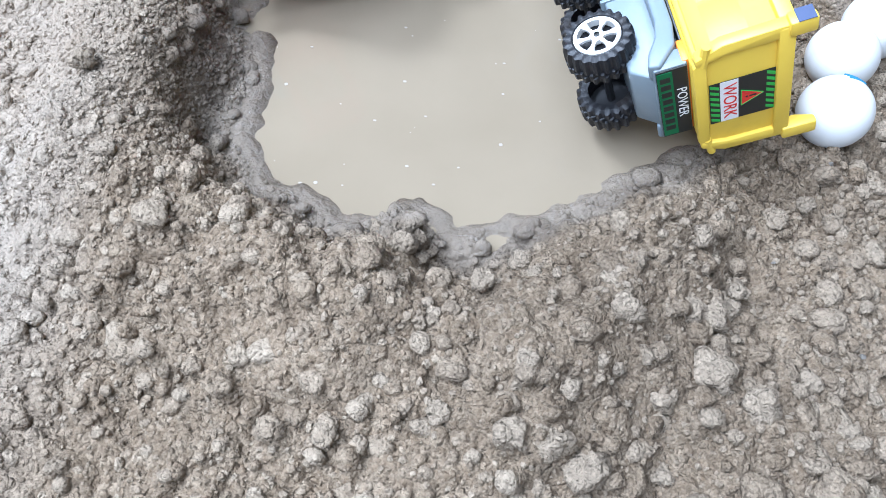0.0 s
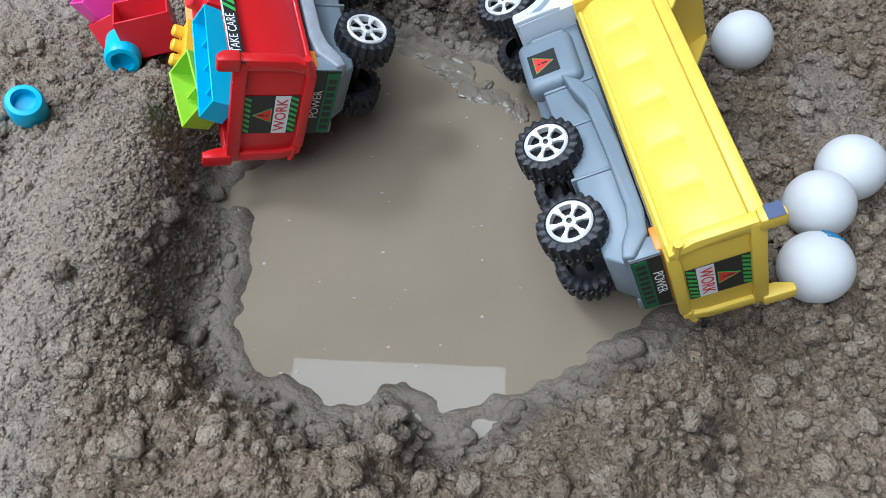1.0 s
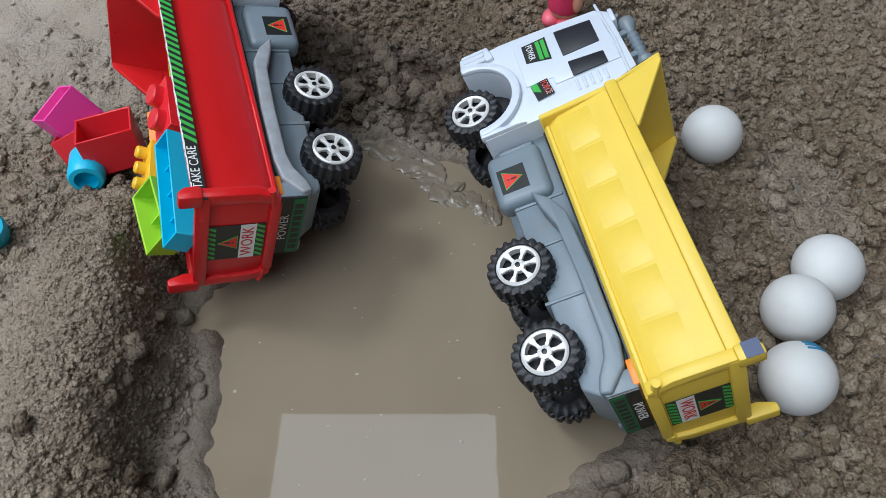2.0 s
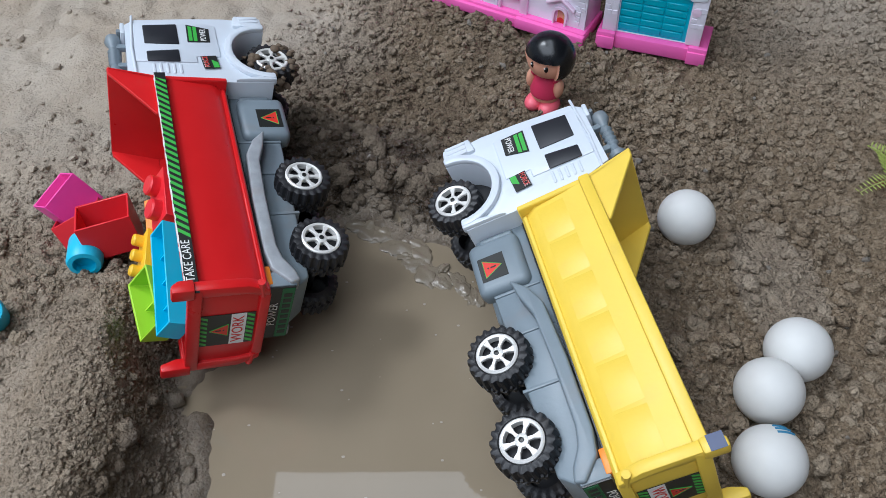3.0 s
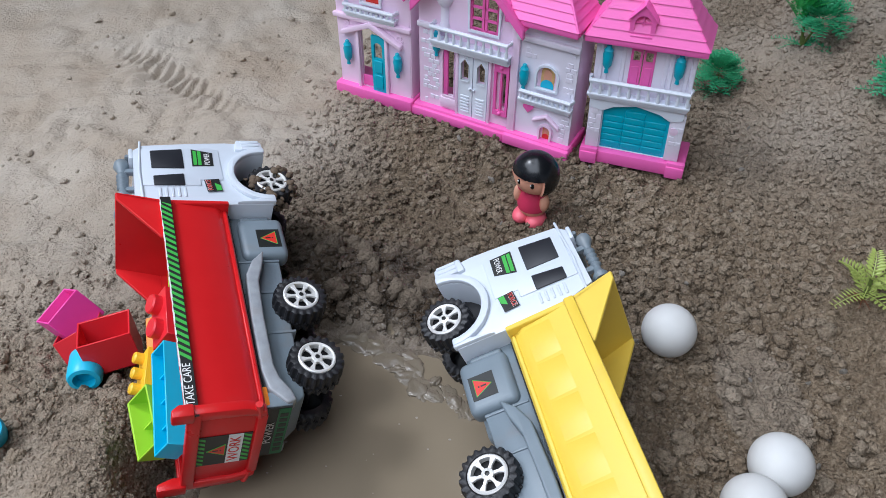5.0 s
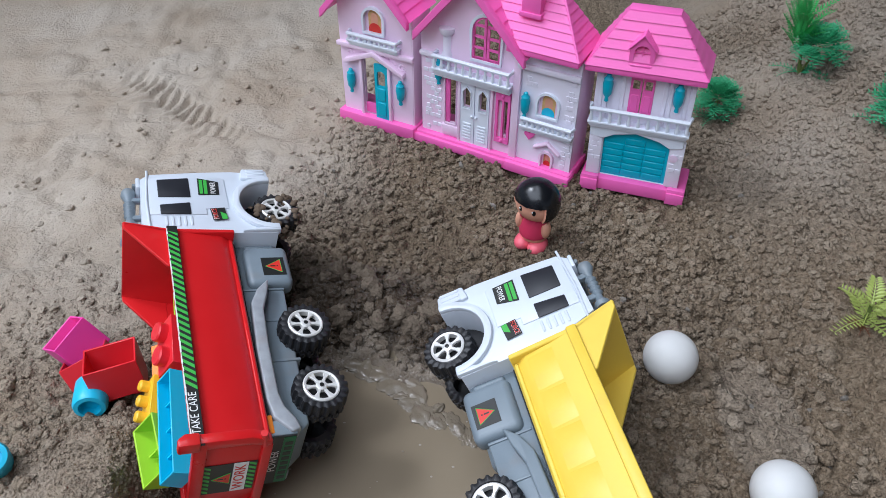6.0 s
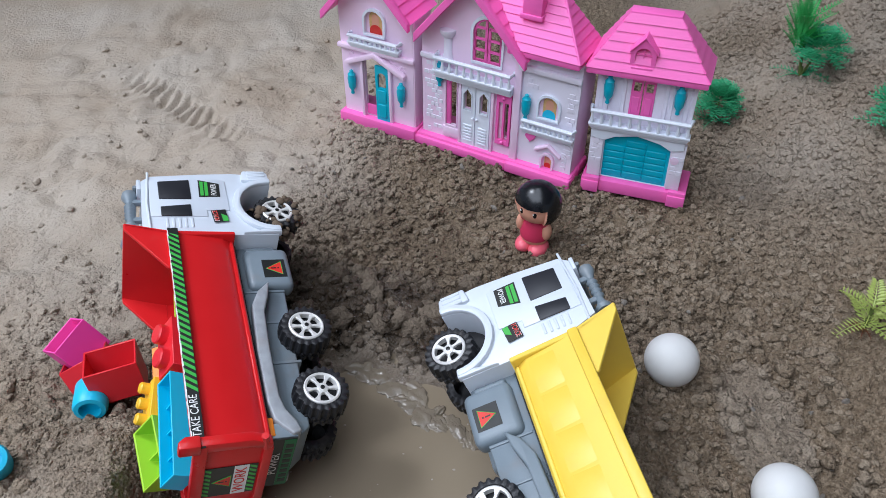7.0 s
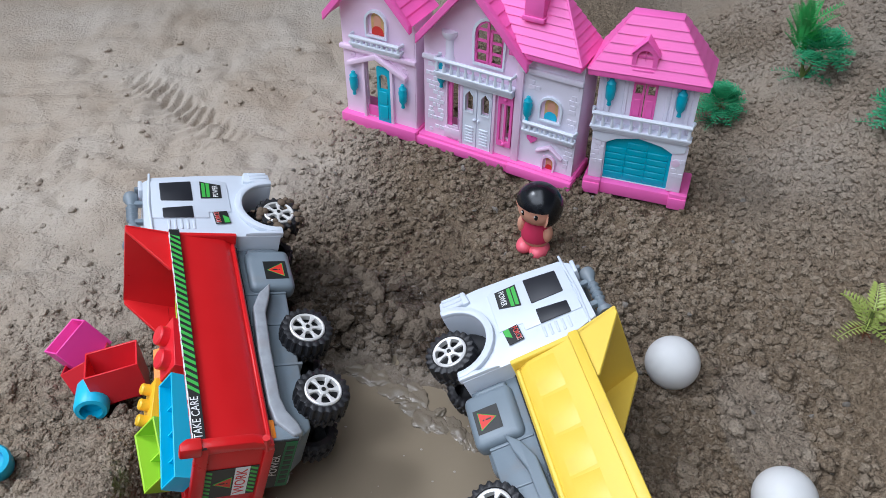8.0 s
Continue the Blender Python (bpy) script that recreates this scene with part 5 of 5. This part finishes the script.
def bmesh_heart(r):
    pts = []
    for i in range(24):
        t = 2 * math.pi * i / 24
        pts.append((r * math.sin(t) ** 3, r * (13 * math.cos(t) - 5 * math.cos(2 * t) - 2 * math.cos(3 * t) - math.cos(4 * t)) / 16))
    return prism(pts, -0.0005, 0.0022, "xy", 0.0006, 2)


def small_house():
    h = thing("toy_house", "narrow pink toy house with a teal door and small balcony", "toy house", house_pose(0.0182, 0.9165, -28.5, 0.987), "toy houses in a row")
    W, D = 0.094, 0.042
    part("base", block((-0.001, -0.004, -0.004), (W, D, 0.010), 0.0018), PINK, h, "hot pink plinth")
    door_hole = [(0.031, 0.012), (0.061, 0.012), (0.061, 0.080), (0.031, 0.080)]
    win = arch_outline(0.036, 0.058, 0.108, 0.133)
    gable = [(0.004, 0.008), (W - 0.004, 0.008), (W - 0.004, 0.136), (0.047, 0.185), (0.004, 0.136)]
    wall = part("wall", wall_with_holes(gable, [door_hole, win], 0.004, 0.0075), ROSE, h, "pale pink front wall")
    for x in (0.0025, W - 0.005):
        part("side_wall", block((x, 0.0045, 0.008), (x + 0.0025, D - 0.002, 0.136), 0.0005), ROSE, h)
    part("cornice", block((0.001, -0.001, 0.086), (W - 0.001, 0.0045, 0.091), 0.0012), ROSE, wall)
    part("porch_hood", prism([(0.010, 0.073), (0.046, 0.089), (0.082, 0.071), (0.082, 0.066), (0.046, 0.083), (0.010, 0.068)], -0.003, 0.0045, "xz", 0.0008), ROSE, wall)
    for x in (0.027, 0.0615):
        part("door_post", block((x, 0.0, 0.009), (x + 0.0035, 0.0045, 0.078), 0.0006), ROSE, wall)
    part("low_panel", block((0.031, 0.004, 0.010), (0.046, 0.0065, 0.0235), 0.0006), PINK, wall)
    o = arch_outline(0.0485, 0.0585, 0.049, 0.067)
    leaf = part("door_leaf", wall_with_holes([(0.0455, 0.010), (0.0615, 0.010), (0.0615, 0.0740), (0.0455, 0.0740)], [o], 0.0005, 0.0035), TEAL, h, "teal door leaf with a small arched opening")
    part("door_panel", block((0.0485, -0.0006, 0.014), (0.0585, 0.001, 0.030), 0.0006, 1), TEAL, leaf)
    part("door_panel", block((0.0485, -0.0006, 0.033), (0.0585, 0.001, 0.047), 0.0006, 1), TEAL, leaf)
    wall_lamp(h, 0.0165, 0.0475, 0.001)
    wall_lamp(h, 0.0775, 0.0475, 0.001)
    part("window_frame", frame_of(win, 0.0026, 0.0005, 0.0045), MILK, h)
    printed_window(h, 0.036, 0.058, 0.108, 0.133, 0.0048, RED_PRINT)
    railing(h, 0.017, 0.0765, 0.0965, 0.104, 0.004, 10, MILK, 0.007)
    rnd = random.Random(9)
    for k in range(2):
        bm = bmesh.new()
        for j in range(9):
            a = j * 0.7
            ball((0.016 + 0.062 * k + 0.004 * math.cos(a) * (0.4 + 0.1 * j), 0.0035, 0.079 - 0.003 * k + 0.003 * math.sin(a)), 0.0014, bm, (1, 0.6, 1), 1)
        part("relief_scroll", bm, ROSE, wall)
    for sgn in (-1, 1):
        e, ze = 0.047 + sgn * (0.048 if sgn > 0 else 0.054), (0.133 if sgn > 0 else 0.126)
        shingled(h, "gable_slope", ((e, -0.010, ze), (e, D + 0.004, ze), (0.047, D + 0.004, 0.187), (0.047, -0.010, 0.187)), 7, PINK, 0.003, seed=30 + sgn)
        part("bargeboard", prism([(e, ze - 0.0065), (e, ze + 0.0025), (0.047, 0.1895), (0.047, 0.179)], -0.0145, -0.0085, "xz", 0.0006, 1), PINK, h, "hot pink bargeboard")


garage_house()
main_house()
small_house()


# ---- toy figure ----
def toy_figure():
    """One plain mesh in coloured zones."""
    bm = bmesh.new()

    def add(c, r, scale, zone, sub=3):
        k = len(bm.faces)
        ball(c, r, bm, scale, sub)
        bm.faces.ensure_lookup_table()
        for f in bm.faces[k:]:
            f.material_index = zone

    # head: one ball whose hair stands proud of the face, cut in a fringe and a bob
    k = len(bm.faces)
    head = bmesh.new()
    bmesh.ops.create_icosphere(head, subdivisions=6, radius=1)

    def hairy(d):
        turn = math.degrees(math.atan2(d.x, -d.y))
        return d.z > 0.24 or turn > 50 or turn < -78

    for fc in head.faces:
        fc.material_index = 1 if hairy(fc.calc_center_median().normalized()) else 0
    for v in head.verts:
        d = v.co.normalized()
        out = any(fc.material_index for fc in v.link_faces)
        r = 0.0183 if out else 0.0164
        v.co = Vector((d.x * r * 1.04, d.y * r * 0.98, max(d.z, -0.62) * r))
    merged(bm, head, pose(0, 0, 0.0445))
    for x in (-0.0048, 0.0048):
        add((x * 1.15, -0.0146, 0.0440), 0.0024, (0.75, 0.5, 1.15), 1, 2)
        add((x * 1.15 - 0.0007, -0.0158, 0.0449), 0.0007, (1, 0.5, 1), 5, 2)
    k = len(bm.faces)
    lathe([(0.0001, 0.0145), (0.0118, 0.0145), (0.0122, 0.018), (0.0098, 0.026), (0.0075, 0.0325), (0.0001, 0.0335)], 20, None, bm)
    bm.faces.ensure_lookup_table()
    for f in bm.faces[k:]:
        f.material_index = 2
    add((-0.0118, -0.003, 0.0235), 0.0042, (0.9, 1.0, 1.9), 0)
    add((0.0118, -0.003, 0.0235), 0.0042, (0.9, 1.0, 1.9), 0)
    add((0.0092, -0.002, 0.0305), 0.0042, (0.9, 1.0, 1.0), 2)
    add((-0.0092, -0.002, 0.0305), 0.0042, (0.9, 1.0, 1.0), 2)
    add((0.0070, 0.0, 0.0285), 0.0034, (0.7, 1.5, 1.9), 4)
    add((0, 0, 0.0125), 0.0112, (1.0, 0.9, 0.55), 0)
    for x in (-0.0046, 0.0046):
        add((x, 0, 0.008), 0.0046, (1, 1, 1.5), 0)
        add((x * 1.35, -0.003, 0.0048), 0.0080, (0.95, 1.35, 0.78), 3)
    ob = part("toy_figure", bm, [SKIN, HAIR, DRESS, BOOTS, STRAP, WHITE_PRINT], None)
    ob.matrix_basis = pose(0.209, 0.704, z_at(0.209, 0.704) + 0.0005, 0, 0, -36) @ Matrix.Diagonal((1.12, 1.12, 1.15, 1))
    tagged(ob, "small vinyl toy figure with black hair and pink dress", "toy figure")


toy_figure()


# ---- toy building blocks ----
def toy_brick(name, label, mat, size, m, studs=(2, 1), ribs=2, flare=0.0):
    """A hollow brick, open below (towards -z), with round studs on top."""
    L, W, H = size
    t = 0.0012
    bm = block((-L / 2, -W / 2, 0), (L / 2, W / 2, H))
    bmesh.ops.delete(bm, geom=[f for f in bm.faces if f.calc_center_median().z < 1e-5], context="FACES")
    bmesh.ops.recalc_face_normals(bm, faces=bm.faces)
    bmesh.ops.solidify(bm, geom=bm.faces[:], thickness=t)
    for v in bm.verts:
        v.co.y *= 1 + flare * (1 - v.co.z / H)
    root = thing(name, label, "toy block", m, "toy building blocks")
    shell = part("shell", bevel(bm, 0.0003, 1, 60), mat, root)
    for i in range(ribs):
        x = -L / 2 + L * (i + 1) / (ribs + 1)
        part("inner_rib", block((x - 0.0005, -W / 2 + t, H * 0.35), (x + 0.0005, W / 2 - t, H - t)), mat, shell)
    for i in range(studs[0]):
        for j in range(studs[1]):
            x = -L / 2 + L * (i + 0.5) / studs[0]
            y = -W / 2 + W * (j + 0.5) / studs[1]
            r = min(L / studs[0], W / studs[1]) * 0.34
            part("stud", lathe([(0.0001, H), (r, H - 0.0005), (r, H + 0.0055), (r - 0.0008, H + 0.0065), (0.0001, H + 0.0065)], 20, pose(x, y, 0)), mat, root)
    return root


def middle(p, forward, up, height):
    """The pose of a brick by its middle."""
    m = axes(p, forward, up)
    return m @ pose(0, 0, -height / 2)


# leaning in the red truck's bed
toy_brick("toy_block", "long sky-blue hollow building block spilling from the red bed", CYAN, (0.071, 0.017, 0.014), middle((-0.0395, 0.4570, 0.066), (-0.24, 0.95, 0.14), (0.72, 0.30, -0.62), 0.014), (4, 1), 3)
toy_brick("toy_block", "lime green hollow building block spilling from the red bed", LIME, (0.040, 0.018, 0.016), middle((-0.0515, 0.4505, 0.050), (-0.36, 0.90, 0.2), (0.70, 0.25, -0.66), 0.016), (2, 1), 1, 0.3)
toy_brick("toy_block", "warm yellow building block with rounded studs on loose soil", SUNNY, (0.034, 0.016, 0.014), middle((-0.0635, 0.4890, 0.046), (-0.12, 0.97, 0.15), (-0.80, -0.2, 0.55), 0.014), (3, 1), 1)
toy_brick("toy_block", "orange building block tucked in the red bed", ORANGE, (0.012, 0.010, 0.030), middle((-0.0660, 0.5180, 0.050), (0.9, 0.1, 0.3), (-0.2, 0.9, 0.3), 0.030), (1, 1), 0)
toy_brick("toy_block", "scarlet building block lying in the red bed", SCARLET, (0.040, 0.020, 0.018), middle((-0.0555, 0.5235, 0.062), (-0.25, 0.95, 0.1), (-0.7, -0.2, 0.6), 0.018), (2, 1), 1)
toy_brick("toy_block", "lime green building block deep in the red bed", LIME, (0.032, 0.016, 0.014), middle((-0.0570, 0.5640, 0.066), (-0.25, 0.95, 0.1), (0.7, 0.2, -0.6), 0.014), (2, 1), 1)
# on the ground
toy_brick("toy_block", "magenta hollow building block lying on its side on soil", MAGENTA, (0.031, 0.020, 0.028), middle((-0.1470, 0.5630, 0.020), (0.45, 0.85, 0.25), (0.60, 0.10, -0.79), 0.034), (1, 1), 0, 0.2)
toy_brick("toy_block", "scarlet hollow building block with short feet on soil", SCARLET, (0.036, 0.024, 0.030), middle((-0.1100, 0.5340, 0.026), (0.93, 0.33, 0.05), (0.0, -0.15, -0.97), 0.030), (2, 1), 0, 0.2)
toy_brick("toy_block", "scarlet building block leaning between two others on soil", SCARLET, (0.034, 0.026, 0.024), middle((-0.1360, 0.5490, 0.012), (0.85, 0.45, 0.25), (-0.55, -0.55, -0.6), 0.024), (2, 1), 1)
for lbl, p, up, mt in (("sky-blue hollow plastic cylinder lying on loose soil", (-0.1255, 0.5200, 0.017), (0.2, -0.85, 0.05), CYAN), ("sky-blue hollow plastic cylinder half sunk in soil", (-0.1760, 0.4690, 0.011), (0.30, -0.30, 0.90), CYAN)):
    r = thing("toy_cylinder", lbl, "toy block", axes(p, Vector(up).orthogonal(), up), "toy building blocks")
    part("shell", lathe([(0.0075, 0.013), (0.0105, 0.0125), (0.0118, 0.010), (0.0118, -0.009), (0.0113, -0.010), (0.0078, -0.010), (0.0072, -0.009)], 32, None), mt, r)
    part("inner_disc", lathe([(0.0001, 0.004), (0.0077, 0.004), (0.0077, 0.006), (0.0001, 0.006)], 20), mt, r)


# ---- plastic plants ----
def frond(bm, base, direction, length, leaflets, width, droop):
    """A stem with pairs of narrow leaflets, each a folded blade."""
    d = Vector(direction).normalized()
    side = d.cross(Vector((0, 0, 1)))
    side = side.normalized() if side.length > 0.05 else Vector((1, 0, 0))
    up = side.cross(d)
    p = Vector(base)
    pts = []
    for i in range(leaflets + 1):
        t = i / leaflets
        pts.append(p + d * length * t - Vector((0, 0, 1)) * droop * length * t * t)
    tube(pts, [0.0006 * (1 - 0.6 * i / leaflets) for i in range(leaflets + 1)], 5, bm)
    for i in range(1, leaflets + 1):
        t = i / leaflets
        w = width * (1 - 0.55 * t) * (0.6 + 0.4 * min(1, 3 * t))
        for sgn in (-1, 1):
            a = pts[i]
            tip = a + side * sgn * w + d * w * 0.55 + up * w * 0.15
            mid = a.lerp(tip, 0.5)
            n = (tip - a).cross(up).normalized() * w * 0.2
            vs = [bm.verts.new(q) for q in (a, mid + n, tip, mid - n, mid + up * w * 0.08)]
            for f in ((0, 1, 4), (1, 2, 4), (2, 3, 4), (3, 0, 4)):
                bm.faces.new([vs[k] for k in f])


def fern():
    x, y = 0.446, 0.574
    root = thing("toy_plant", "small yellow-green plastic fern stuck in bare soil", "toy plant", pose(x, y, z_at(x, y) - 0.002), "plastic plants")
    part("stem", tube([(0, 0, -0.002), (0.001, 0, 0.012), (0, 0.001, 0.022)], [0.0022, 0.0018, 0.0012]), STEM, root)
    rnd = random.Random(3)
    for i in range(11):
        a = 2 * math.pi * i / 11 + rnd.uniform(-0.2, 0.2)
        bm = bmesh.new()
        z = 0.006 + 0.015 * (i % 3) / 2
        frond(bm, (0, 0, z), (math.cos(a), math.sin(a), 0.35 + 0.35 * (i % 3)), rnd.uniform(0.028, 0.036), 9, 0.0095, 0.35)
        part("frond", bm, LEAF_FERN, root)
    bm = bmesh.new()
    for i in range(9):
        a = 0.7 * i
        frond(bm, (0, 0, 0.001), (math.cos(a), math.sin(a), 0.15), 0.011, 5, 0.003, 0.3)
    part("reddish_foot", bm, material("reddish_leaf", (0.20, 0.07, 0.03), 0.6), root, "dull reddish foot leaves")


def bush(x, y, z, parts_at, label, tuft=None):
    root = thing("toy_plant", label, "toy plant", pose(x, y, z), "plastic plants")
    rnd = random.Random(int(x * 1000))
    part("stem", tube([(0, 0, -0.004), (0, 0, 0.012)], [0.002, 0.0015]), STEM, root)
    for c, r, tall in parts_at:
        part("stem", tube([(0, 0, 0.0), c], [0.0014, 0.0009]), STEM, root)
        bm = bmesh.new()
        n = 120
        for i in range(n):
            u, v = rnd.uniform(-0.55, 1), rnd.uniform(0, 6.283)
            q = math.sqrt(1 - u * u)
            d = Vector((q * math.cos(v), q * math.sin(v), u * tall))
            base = Vector(c) + d * r * 0.35
            frond(bm, base, d + Vector((0, 0, 0.2)), r * rnd.uniform(0.55, 0.8), 4, r * 0.36, 0.15)
        part("sprig", bm, LEAF_GREEN, root, "dense feathery green plastic sprig")
    if tuft:
        part("stem", tube([(0, 0, 0), (tuft[0], tuft[1], 0.07)], [0.0020, 0.0010]), STEM, root)
        for i in range(34):
            a, up = rnd.uniform(0, 6.28), rnd.uniform(0.9, 3.4)
            bm = bmesh.new()
            frond(bm, (tuft[0] + 0.003 * math.cos(a), tuft[1] + 0.003 * math.sin(a), rnd.uniform(0.030, 0.066)), (math.cos(a), math.sin(a), up), rnd.uniform(0.024, 0.038), 10, 0.0075, 0.15)
            part("frond", bm, LEAF_BRIGHT, root, "bright green upright plastic frond")
    for i in range(9):
        a = rnd.uniform(0, 6.28)
        bm = bmesh.new()
        frond(bm, (0, 0, 0.002), (math.cos(a), math.sin(a), 0.5), 0.034, 8, 0.0075, 0.4)
        part("frond", bm, LEAF_GREEN, root)


fern()
bush(0.514, 0.918, z_at(0.514, 0.918), [((0.010, -0.006, 0.036), 0.026, 1.0)], "bright green plastic plant with an upright tuft and a round tuft", (-0.010, 0.006))
bush(0.430, 0.908, z_at(0.430, 0.908), [((0.0, 0.0, 0.026), 0.024, 1.0)], "round green plastic shrub half hidden by a toy house")
bush(0.538, 0.775, z_at(0.538, 0.775), [((0.004, 0.0, 0.030), 0.026, 1.3)], "green plastic plant with long fronds on a soil slope")
bush(0.515, 1.16, z_at(0.515, 1.16), [((0.0, 0.0, 0.014), 0.016, 1.0)], "low dark green plastic plant far up the soil slope")
